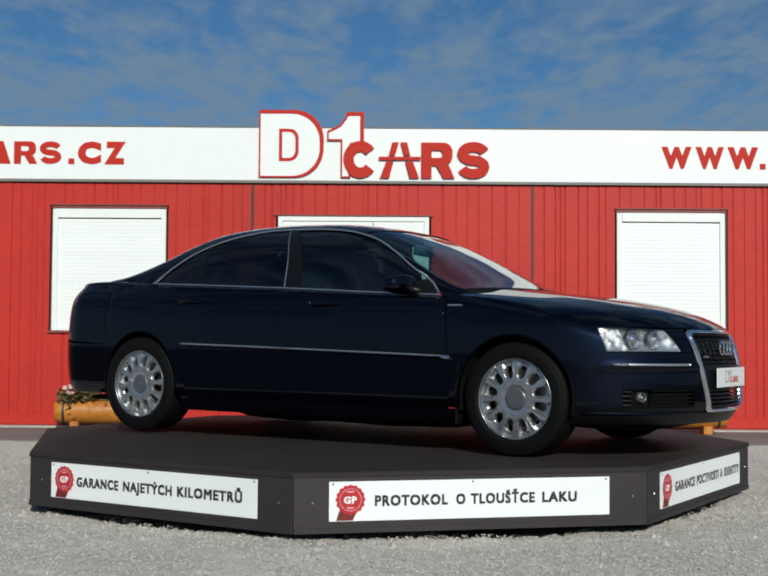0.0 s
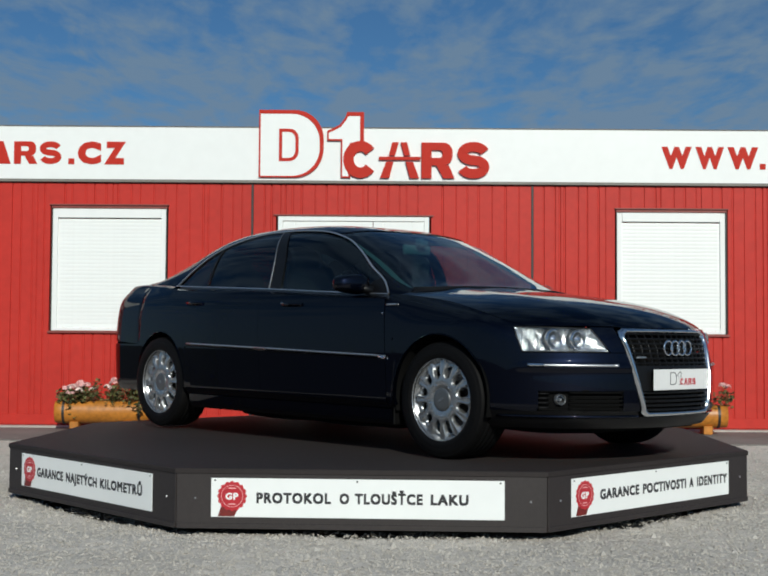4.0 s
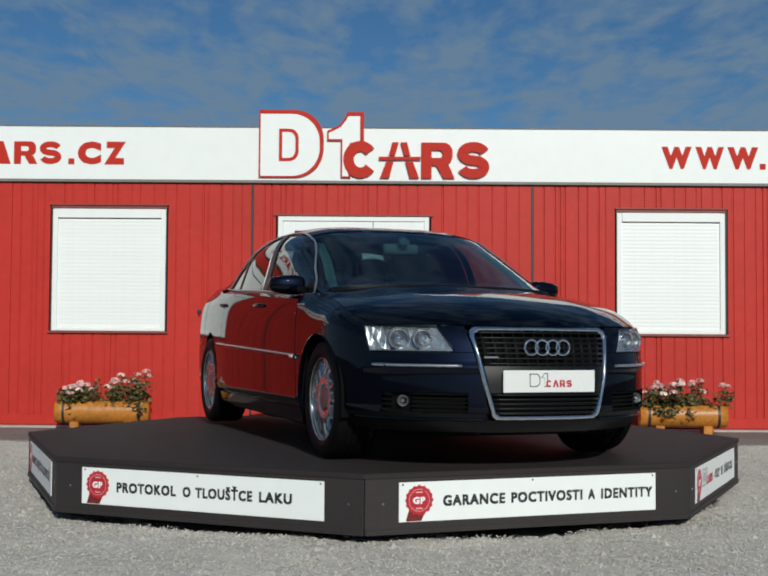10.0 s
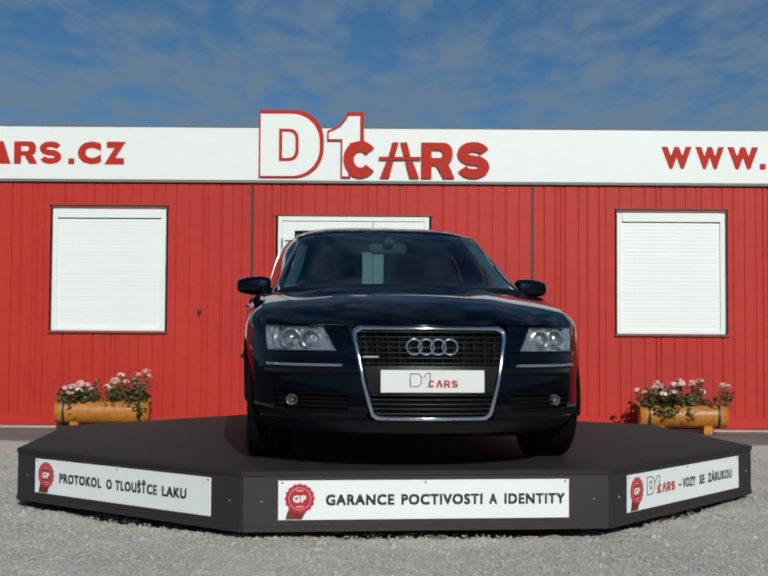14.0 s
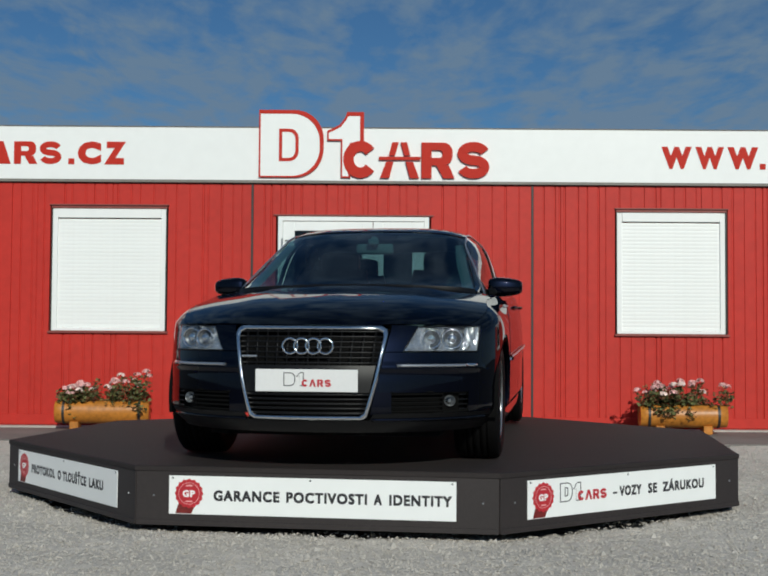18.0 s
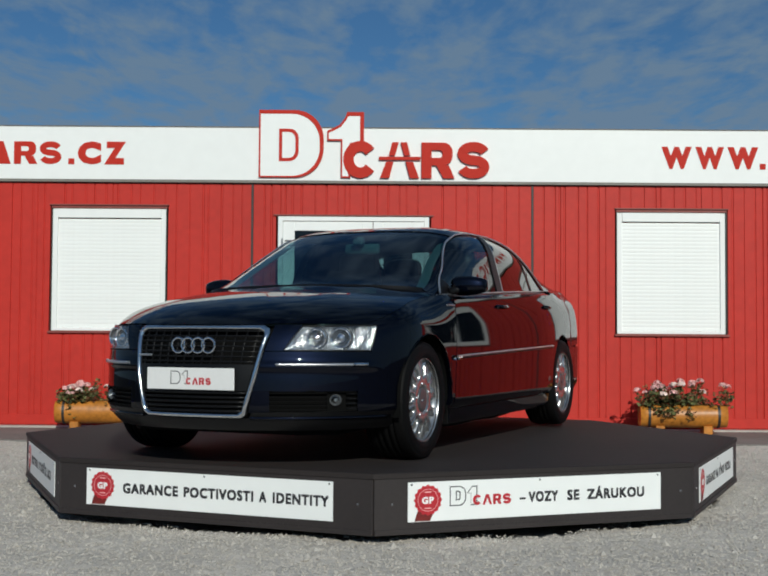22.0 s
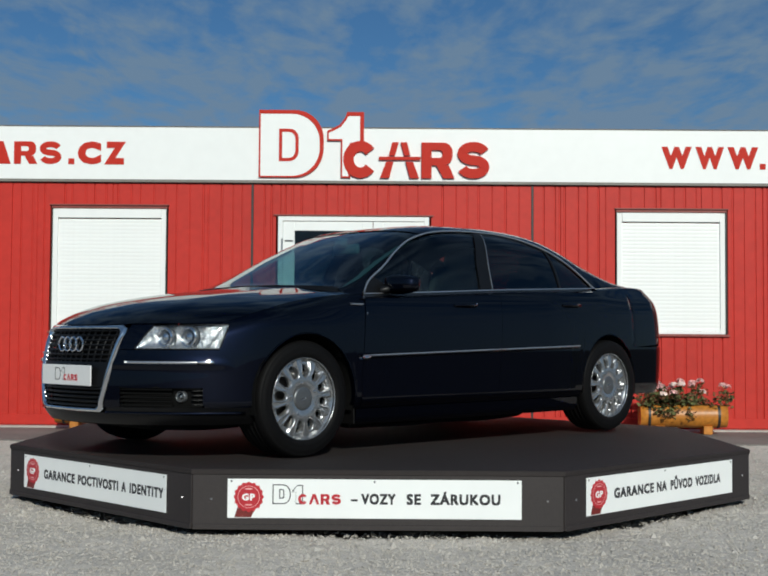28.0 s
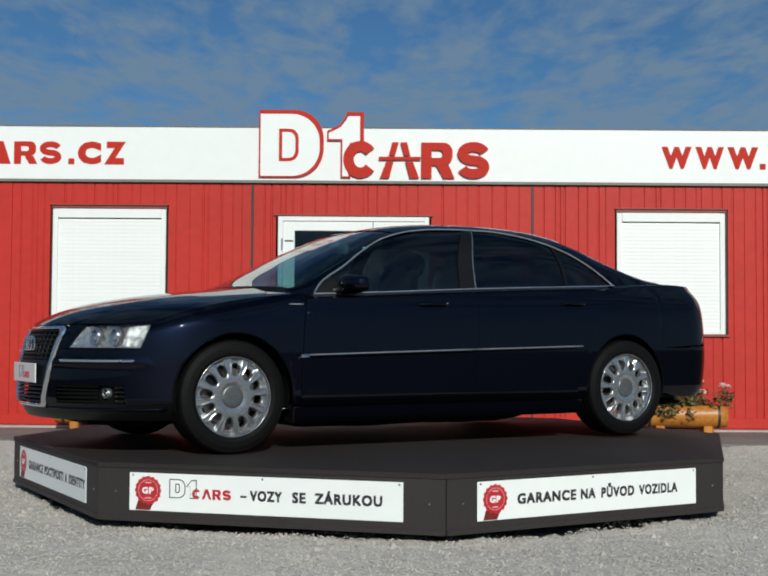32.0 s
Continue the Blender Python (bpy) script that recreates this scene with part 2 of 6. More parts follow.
def letters(data):
    """Splits lettering into its single letters, accents kept with their letter."""
    vs, fs = data
    up = list(range(len(vs)))

    def root(i):
        while up[i] != i:
            up[i] = up[up[i]]
            i = up[i]
        return i
    for f in fs:
        for i in f[1:]:
            up[root(i)] = root(f[0])
    isles = {}
    for f in fs:
        isles.setdefault(root(f[0]), []).append(f)
    spans = sorted((min(vs[i][0] for f in g for i in f), max(vs[i][0] for f in g for i in f), k) for k, g in isles.items())
    groups = []
    for lo, hi, k in spans:
        if groups and min(hi, groups[-1][1]) - lo > 0.45 * min(hi - lo, groups[-1][1] - groups[-1][0]):
            groups[-1][1] = max(hi, groups[-1][1])
            groups[-1][2].append(k)
        else:
            groups.append([lo, hi, [k]])
    for lo, hi, ks in groups:
        faces = [f for k in ks for f in isles[k]]
        used = {}
        for f in faces:
            for i in f:
                used.setdefault(i, len(used))
        yield [vs[i] for i in used], [[used[i] for i in f] for f in faces]


def text_data(body, x0, x1, z0, z1, depth=0.002, bold=0.0, capital=None, heavy=0.0):
    """Lettering in the x-z plane that fills the given span, its face towards -y; with capital (foot and head of a capital) accents rise above the span; heavy widens the strokes with square ends."""
    cu = bpy.data.curves.new("lettering", "FONT")
    cu.body, cu.size, cu.extrude, cu.offset, cu.resolution_u = body, 1.0, 0.01, bold, 3
    cu.space_character = 1.14
    ob = bpy.data.objects.new("lettering", cu)
    scene.collection.objects.link(ob)
    me = bpy.data.meshes.new_from_object(ob.evaluated_get(bpy.context.evaluated_depsgraph_get()))
    pts = np.array([v.co[:] for v in me.vertices])
    fs = [list(p.vertices) for p in me.polygons]
    bpy.data.objects.remove(ob)
    bpy.data.meshes.remove(me)
    if heavy:
        n, base = len(pts), pts
        pts = np.concatenate([base + np.array((a * heavy, b * heavy, 0.0004 * k)) for k, (a, b) in enumerate(((-1, -1), (1, -1), (1, 1), (-1, 1), (0, 0)))])
        fs = [[i + n * k for i in f] for k in range(5) for f in fs]
    lo, hi = pts.min(0), pts.max(0)
    if capital:
        lo[1], hi[1] = capital
    q = (pts - lo) / np.maximum(hi - lo, 1e-6)
    return [(x0 + a * (x1 - x0), -depth * c, z0 + b * (z1 - z0)) for a, b, c in q], fs


CAPITAL = (lambda z: (min(z), max(z)))([v[2] for v in text_data("H", 0, 1, 0, 1, 0.002, 0.0, (0, 1), 0.041)[0]])


def empty(name, m=None):
    ob = new(name)
    ob.empty_display_size = 0.2
    if m is not None:
        ob.matrix_basis = m
    return ob


# ---- ground ----
def build_ground():
    fx = np.concatenate([-np.geomspace(2500, 5.6, 26), np.linspace(-5, 5, 361), np.geomspace(5.6, 2500, 26)])
    fy = np.concatenate([-np.geomspace(2500, 5, 22), np.linspace(-3, 4, 8), np.linspace(4.4, 11.2, 250), np.linspace(11.8, 18, 8), np.geomspace(22, 2500, 22)])
    vs = []
    for y in fy:
        for x in fx:
            near = 1.0 if abs(x) < 8 and 3 < y < 12 else 0.0
            h = near * (0.018 * noise.noise((x * 1.1, y * 1.1, 0.3)) + 0.012 * noise.noise((x * 3.7, y * 3.7, 1.7)) + 0.008 * noise.noise((x * 11, y * 11, 2.2)) + 0.011 * noise.noise((x * 23, y * 17, 4.1)))
            bank = min(1.0, max(0.0, (y - 10.5) / 0.7)) * 0.045
            r = math.hypot(x - AX, y - AY)
            pad = 0.012 * math.exp(-((r - 2.75) / 0.28) ** 2) if near else 0.0
            dip = -0.05 if r < 2.25 else 0.0
            vs.append((x, y, h + bank + pad + dip - 0.004))
    nx = len(fx)
    fs = [[j * nx + i, j * nx + i + 1, (j + 1) * nx + i + 1, (j + 1) * nx + i] for j in range(len(fy) - 1) for i in range(nx - 1)]
    me = mesh_of("ground", vs, fs, "gravel", True)
    me.materials.append(M["dark_ground"])          # unseen ground beyond the yard, added dark to dim bounce and the car's reflections
    for p in me.polygons:
        if abs(p.center.x) > 6.6 or p.center.y < 1.6 or p.center.y > 20:
            p.material_index = 1
    tagged(part("ground", me), "pale grey crushed stone yard, lightly uneven", "ground", kind="structure")
    return None


def build_pavement():
    ob = empty("pavement")
    tagged(ob, "grey concrete slab strip along the red building", "pavement", kind="structure")
    x = -9.0
    while x < 9:
        box("slab", (x + 0.004, x + 1.496, 11.20, WALL + 0.1, -0.05, PAVE - 0.012 + random.uniform(-0.002, 0.002)), "concrete", ob, 0.006)
        x += 1.5
    box("curb_strip", (-9, 9, WALL - 0.16, WALL - 0.006, 0.0, PAVE + 0.004), "stone", ob, 0.01, "pale gravel strip at the wall's foot")
    return ob


# ---- building ----
def groove_lines():
    """Where the sheets' grooves lie, at uneven steps."""
    rnd, x, out = random.Random(21), -7.6, []
    while x < 7.7:
        x += rnd.choice((0.052, 0.075, 0.098, 0.121, 0.121, 0.145))
        out.append((x, rnd.choice((0.007, 0.010, 0.013)), rnd.choice((0.005, 0.008, 0.012))))
    return out


GROOVES = groove_lines()


def sheet_data(x0, x1, z0, z1, y=WALL):
    """Ribbed sheet with narrow grooves at uneven steps, as laid."""
    prof = [(x0, y)]
    for c, wide, deep in GROOVES:
        if x0 + 0.03 < c < x1 - 0.03:
            prof += [(c - wide, y), (c - wide * 0.5, y + deep), (c + wide * 0.5, y + deep), (c + wide, y)]
    prof.append((x1, y))
    n = len(prof)
    vs = [(a, b, z0) for a, b in prof] + [(a, b, z1) for a, b in prof] + [(x0, y + 0.09, z0), (x1, y + 0.09, z0), (x0, y + 0.09, z1), (x1, y + 0.09, z1)]
    fs = [[i, i + 1, n + i + 1, n + i] for i in range(n - 1)]
    b = 2 * n
    fs += [[b, b + 2, b + 3, b + 1], [0, n, b + 2, b], [n - 1, b + 1, b + 3, 2 * n - 1],
           list(range(n, 2 * n)) + [b + 3, b + 2], list(range(n - 1, -1, -1)) + [b, b + 1]]
    return vs, fs


OPEN = [(-6.72, -5.56, 1.086, 2.40), (5.50, 6.66, 1.09, 2.395)]       # windows with their shutters up
WIN = [(-3.566, -2.346, 1.086, 2.40), (2.50, 3.665, 1.09, 2.395)]
DOOR = (-1.142, 0.479, PAVE, 2.33)
TOP = 2.675


def build_window(name, w, label):
    x0, x1, z0, z1 = w
    ob = empty(name, pose((x0 + x1) / 2, WALL, z0))
    tagged(ob, label, "window", "windows with closed shutters", "structure")
    a, h = (x1 - x0) / 2, z1 - z0
    fr = part("window_frame", mesh_of("window_frame", *join_data(
        box_data(-a, -a + 0.055, 0.012, 0.07, 0, h, 0.003), box_data(a - 0.055, a, 0.012, 0.07, 0, h, 0.003),
        box_data(-a + 0.055, a - 0.055, 0.012, 0.07, 0, 0.03, 0.003)), "white"), ob)
    box("shutter_box", (-a + 0.056, a - 0.056, 0.006, 0.08, h - 0.10, h - 0.001), "white", ob, 0.004)
    zs = np.linspace(0.031, h - 0.112, 30)
    hh = zs[1] - zs[0]
    prof = [(0.0302, 0.0), (0.0292, hh * 0.12), (0.0286, hh * 0.45), (0.0290, hh * 0.8), (0.0298, hh * 0.95), (0.0304, hh)]
    n = len(prof)
    vs = [(-a + 0.056, y, z) for y, z in prof] + [(a - 0.056, y, z) for y, z in prof]
    slat = mesh_of("slat", vs + [(-a + 0.056, 0.05, 0), (-a + 0.056, 0.05, hh), (a - 0.056, 0.05, 0), (a - 0.056, 0.05, hh)],
                   [[i, n + i, n + i + 1, i + 1] for i in range(n - 1)] + [[2 * n, 2 * n + 1, 2 * n + 3, 2 * n + 2]], "shutter")
    for z in zs[:-1]:
        part("slat", slat, ob, m=pose(0, 0, z))
    # dark reveal and red flashing
    part("flashing", mesh_of("flashing", *join_data(
        box_data(-a - 0.03, a + 0.035, -0.022, 0.05, h + 0.032, h + 0.046, 0.002), box_data(-a - 0.012, a + 0.014, -0.004, 0.05, h + 0.003, h + 0.0315, 0.002)), "brown"), ob, "dark weathered drip flashing")
    part("reveal", mesh_of("reveal", *join_data(
        box_data(-a - 0.009, -a - 0.001, -0.004, 0.06, 0, h, 0.001), box_data(a + 0.001, a + 0.014, -0.006, 0.06, 0, h, 0.001)), "dark"), ob)
    box("window_sill", (-a - 0.03, a + 0.035, -0.03, 0.05, -0.026, -0.002), "brown", ob, 0.003, "thin red-brown sheet sill")
    return ob


def build_open_window(name, w, label):
    x0, x1, z0, z1 = w
    ob = empty(name, pose((x0 + x1) / 2, WALL, z0))
    tagged(ob, label, "window", kind="structure")
    a, h = (x1 - x0) / 2, z1 - z0
    part("window_frame", mesh_of("window_frame", *join_data(
        box_data(-a, -a + 0.07, 0.006, 0.07, 0, h, 0.003), box_data(a - 0.07, a, 0.006, 0.07, 0, h, 0.003), box_data(-0.035, 0.035, 0.006, 0.07, 0.0705, h - 0.2605, 0.003),
        box_data(-a + 0.0705, a - 0.0705, 0.006, 0.07, 0, 0.07, 0.003), box_data(-a + 0.0705, a - 0.0705, 0.006, 0.07, h - 0.26, h, 0.003)), "white"), ob)
    for c, d in ((-a + 0.071, -0.036), (0.036, a - 0.071)):
        box("pane", (c, d, 0.035, 0.041, 0.071, h - 0.261), "door_glass", ob, 0)
    box("flashing", (-a - 0.023, a + 0.023, -0.022, 0.05, h + 0.003, h + 0.045), "brown", ob, 0.002)
    box("window_sill", (-a - 0.03, a + 0.035, -0.03, 0.05, -0.026, -0.002), "brown", ob, 0.003)
    return ob


def build_wall():
    wall = empty("wall_front")
    tagged(wall, "red ribbed sheet metal front of a container building", "wall", kind="structure")
    joints = [-7.44, -4.43, -1.42, 1.59, 4.60, 7.61]
    for i in range(5):
        x0, x1 = joints[i] + 0.013, joints[i + 1] - 0.013
        hole = [w for w in (*WIN, *OPEN, DOOR) if x0 < w[0] and w[1] < x1]
        if hole:
            a, b, c, d = hole[0]
            spans = [(x0, a - 0.024, PAVE, TOP), (b + 0.024, x1, PAVE, TOP), (a - 0.0235, b + 0.0235, d + (0.047 if c > 0.2 else 0.003), TOP)]
            if c > 0.2:
                spans.append((a - 0.0235, b + 0.0235, PAVE, c - 0.003))
        else:
            spans = [(x0, x1, PAVE, TOP)]
        for s in spans:
            part("panel", mesh_of("panel", *sheet_data(*s), "red"), wall)
    for x in joints:
        box("joint_strip", (x - 0.012, x + 0.012, WALL - 0.006, WALL + 0.05, PAVE, TOP), "dark", wall, 0.002, "dark grey joint strip between two units")
    for i in range(5):
        x0, x1 = joints[i] + 0.014, joints[i + 1] - 0.014
        if i == 2:
            spans = [(x0, DOOR[0] - 0.03), (DOOR[1] + 0.03, x1)]
        else:
            spans = [(x0, x1)]
        for a, b in spans:
            box("base_rail", (a, b, WALL - 0.012, WALL - 0.0005, PAVE + 0.012, PAVE + 0.12), "red", wall, 0.003, "red steel base rail")
    # the rest of the building behind the front
    for n, b in (("wall_back", (-7.44, 7.61, 18.9, 19.0, PAVE, 3.2)), ("wall_left", (-7.44, -7.34, WALL + 0.1, 18.9, PAVE, 3.2)), ("wall_right", (7.51, 7.61, WALL + 0.1, 18.9, PAVE, 3.2))):
        tagged(box(n, b, "red", None), "plain red sheet wall of the container building", "wall", kind="structure")
    tagged(box("ceiling", (-7.44, 7.61, WALL + 0.1, 19.0, 3.2, 3.25), "grey", None), "flat grey roof slab over the building", "ceiling", kind="structure")
    tagged(box("floor", (-7.34, 7.51, WALL + 0.1, 18.9, 0.02, PAVE), "grey", None), "grey floor inside the dark building", "floor", kind="structure")
    return wall


def build_fascia():
    ob = empty("fascia_board")
    tagged(ob, "long white advertising fascia with red lettering over the wall", "fascia", kind="structure")
    for x0, x1 in ((-7.6, -4.502), (-4.498, 4.498), (4.502, 7.7)):
        box("board", (x0, x1, WALL - 0.030, WALL + 0.0, 2.712, 3.280), "white", ob, 0.002)
    box("bottom_rail", (-7.6, 7.7, WALL - 0.036, WALL + 0.06, 2.682, 2.711), "grey", ob, 0.003, "grey sheet rail under the fascia")
    box("cap", (-7.6, 7.7, WALL - 0.040, WALL + 0.15, 3.281, 3.290), "grey", ob, 0.002, "thin grey cap along the top edge")
    box("backing", (-7.6, 7.7, WALL + 0.001, WALL + 0.12, 2.712, 3.28), "grey", ob, 0.002)
    return ob


def rounded(x0, x1, z0, z1, r, n=6, corners="lrLR"):
    """An outline with rounded corners: l, r below and L, R above."""
    out = []
    for key, cx, cz, a0 in (("l", x0, z0, 180), ("r", x1, z0, 270), ("R", x1, z1, 0), ("L", x0, z1, 90)):
        sx, sz = (1 if cx == x0 else -1), (1 if cz == z0 else -1)
        if key in corners:
            for k in range(n + 1):
                a = radians(a0 + 90 * k / n)
                out.append((cx + sx * r + r * math.cos(a), cz + sz * r + r * math.sin(a)))
        else:
            out += [(cx, cz)] * (n + 1)
    return out


def inset(outline, d):
    cx, cz = sum(p[0] for p in outline) / len(outline), sum(p[1] for p in outline) / len(outline)
    w, h = max(p[0] for p in outline) - min(p[0] for p in outline), max(p[1] for p in outline) - min(p[1] for p in outline)
    mx, mz = (max(p[0] for p in outline) + min(p[0] for p in outline)) / 2, (max(p[1] for p in outline) + min(p[1] for p in outline)) / 2
    return [(mx + (x - mx) * (1 - 2 * d / w), mz + (z - mz) * (1 - 2 * d / h)) for x, z in outline]


def horseshoe(cx, cz, a, b, ta, tb, y0, y1):
    """A ring open to one side."""
    n = 22
    o = [(cx + a * math.cos(t), cz + b * math.sin(t)) for t in np.linspace(0.66, 5.62, n)]
    i = [(cx + (a - ta) * math.cos(t), cz + (b - tb) * math.sin(t)) for t in np.linspace(0.66, 5.62, n)]
    vs = [(x, y, z) for y in (y0, y1) for x, z in o + i]
    m = 2 * n
    fs = []
    for k in range(n - 1):
        fs += [[k, n + k, n + k + 1, k + 1], [m + k, m + k + 1, m + n + k + 1, m + n + k], [k, k + 1, m + k + 1, m + k], [n + k, m + n + k, m + n + k + 1, n + k + 1]]
    return vs, fs + [[0, m, m + n, n], [n - 1, 2 * n - 1, m + 2 * n - 1, m + n - 1]]


def ribbon(path, w, y0, y1):
    """A flat band of one width along a path in x and z."""
    n, o, q = len(path), [], []
    for i, p in enumerate(path):
        a, b = path[max(0, i - 1)], path[min(n - 1, i + 1)]
        k = math.hypot(b[0] - a[0], b[1] - a[1])
        dx, dz = -(b[1] - a[1]) / k * w / 2, (b[0] - a[0]) / k * w / 2
        o.append((p[0] + dx, p[1] + dz))
        q.append((p[0] - dx, p[1] - dz))
    m = 2 * n
    vs = [(x, y, z) for y in (y0, y1) for x, z in o + q]
    fs = [[0, m, m + n, n], [n - 1, 2 * n - 1, m + 2 * n - 1, m + n - 1]]
    for k in range(n - 1):
        fs += [[k, n + k, n + k + 1, k + 1], [m + k, m + k + 1, m + n + k + 1, m + n + k], [k, k + 1, m + k + 1, m + k], [n + k, m + n + k, m + n + k + 1, n + k + 1]]
    return vs, fs


def stacked(x0, x1, z0, z1, y0, y1):
    """A band in a double bend."""
    w = 0.262 * (z1 - z0)
    cx, a, b = (x0 + x1) / 2, (x1 - x0 - w) / 2, (z1 - z0 - w) / 4
    up, low = z1 - w / 2 - b, z0 + w / 2 + b
    path = [(cx + a * math.cos(t), up + b * math.sin(t)) for t in np.linspace(0.25, 4.4, 14)] + [(cx + a * math.cos(t), low + b * math.sin(t)) for t in np.linspace(1.26, -2.9, 14)]
    return ribbon(path, w, y0, y1)


def bowed(x0, x1, z0, z1, y0, y1):
    """An upright bar with a closed bow above and a slanted strut below."""
    h, w = z1 - z0, (x1 - x0) * 0.305
    zb = z0 + 0.36 * h
    o = rounded(x0, x1 - 0.06 * (x1 - x0), zb, z1, 0.26 * h, 6, "rR")
    i = rounded(x0 + w, x1 - 0.06 * (x1 - x0) - w, zb + 0.21 * h, z1 - 0.21 * h, 0.09 * h, 6, "rR")
    return join_data(frame_data(o, i, y0, y1), prism([(x0, z0), (x0 + w, z0), (x0 + w, zb), (x0, zb)], y0, y1),
                     prism([(x1 - 1.1 * w, z0), (x1, z0), (x1 - 0.55 * w, zb), (x1 - 1.8 * w, zb)], y0, y1))


def build_logo():
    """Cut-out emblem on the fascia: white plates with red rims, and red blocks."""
    ob = empty("emblem_sign", pose(-1.352, WALL - 0.036, 2.742))
    tagged(ob, "cut-out white and red emblem plates rising above the fascia", "sign")
    big = rounded(0.0, 0.694, 0.0, 0.728, 0.31, 10, "rR")
    part("plate", mesh_of("plate", *prism(inset(big, 0.010), -0.016, 0.0), "white"), ob, "white plate with a round end")
    rim_in = [(x - 0.028 if x > 0.3 else x + 0.002, z - 0.026 if z > 0.3 else z + 0.002) for x, z in inset(big, 0.014)]
    part("rim", mesh_of("rim", *frame_data(big, rim_in, -0.020, 0.0), "sign_red"), ob, "red rim")
    hole = rounded(0.215, 0.425, 0.175, 0.525, 0.10, 6, "rR")
    part("inner_rim", mesh_of("inner_rim", *frame_data(hole, inset(hole, 0.034), -0.020, -0.0162), "sign_red"), ob, "red inner rim")
    fl = [(0.733, 0.40), (0.733, 0.505), (0.80, 0.535), (0.87, 0.575), (0.925, 0.65), (0.945, 0.71), (1.126, 0.71), (1.126, 0.385), (0.985, 0.365), (0.935, 0.20), (0.985, 0.0), (0.88, 0.0), (0.88, 0.40)]
    fin = [(0.748, 0.416), (0.748, 0.485), (0.808, 0.512), (0.878, 0.550), (0.935, 0.625), (0.962, 0.668), (1.085, 0.668), (1.085, 0.390), (0.975, 0.375), (0.920, 0.20), (0.965, 0.015), (0.895, 0.015), (0.895, 0.416)]
    part("column", mesh_of("column", *prism([(x, z) for x, z in fin], -0.016, 0.0), "white"), ob, "white column plate")
    part("column_rim", mesh_of("column_rim", *frame_data(fl, fin, -0.021, 0.0), "sign_red"), ob, "red rim")
    y0, y1 = -0.0245, 0.004
    part("block", mesh_of("block", *horseshoe(1.09, 0.198, 0.185, 0.200, 0.112, 0.112, y0, y1), "sign_red"), ob, "red horseshoe shape")
    for d in ([(1.30, 0.0), (1.40, 0.0), (1.445, 0.175), (1.365, 0.175)], [(1.62, 0.0), (1.72, 0.0), (1.655, 0.175), (1.575, 0.175)], [(1.395, 0.245), (1.462, 0.245), (1.50, 0.385), (1.43, 0.385)], [(1.558, 0.245), (1.625, 0.245), (1.59, 0.385), (1.52, 0.385)]):
        part("block", mesh_of("block", *prism(d, y0, y1), "sign_red"), ob, "red slanted bar")
    part("block", mesh_of("block", *prism([(1.29, 0.195), (1.735, 0.195), (1.735, 0.23), (1.29, 0.23)], y0, y1), "sign_red"), ob, "red cross bar")
    part("block", mesh_of("block", *bowed(1.745, 2.10, 0.0, 0.385, y0, y1), "sign_red"), ob, "red block with a small opening")
    part("block", mesh_of("block", *stacked(2.13, 2.475, 0.0, 0.395, y0, y1), "sign_red"), ob, "red slotted block")
    return ob


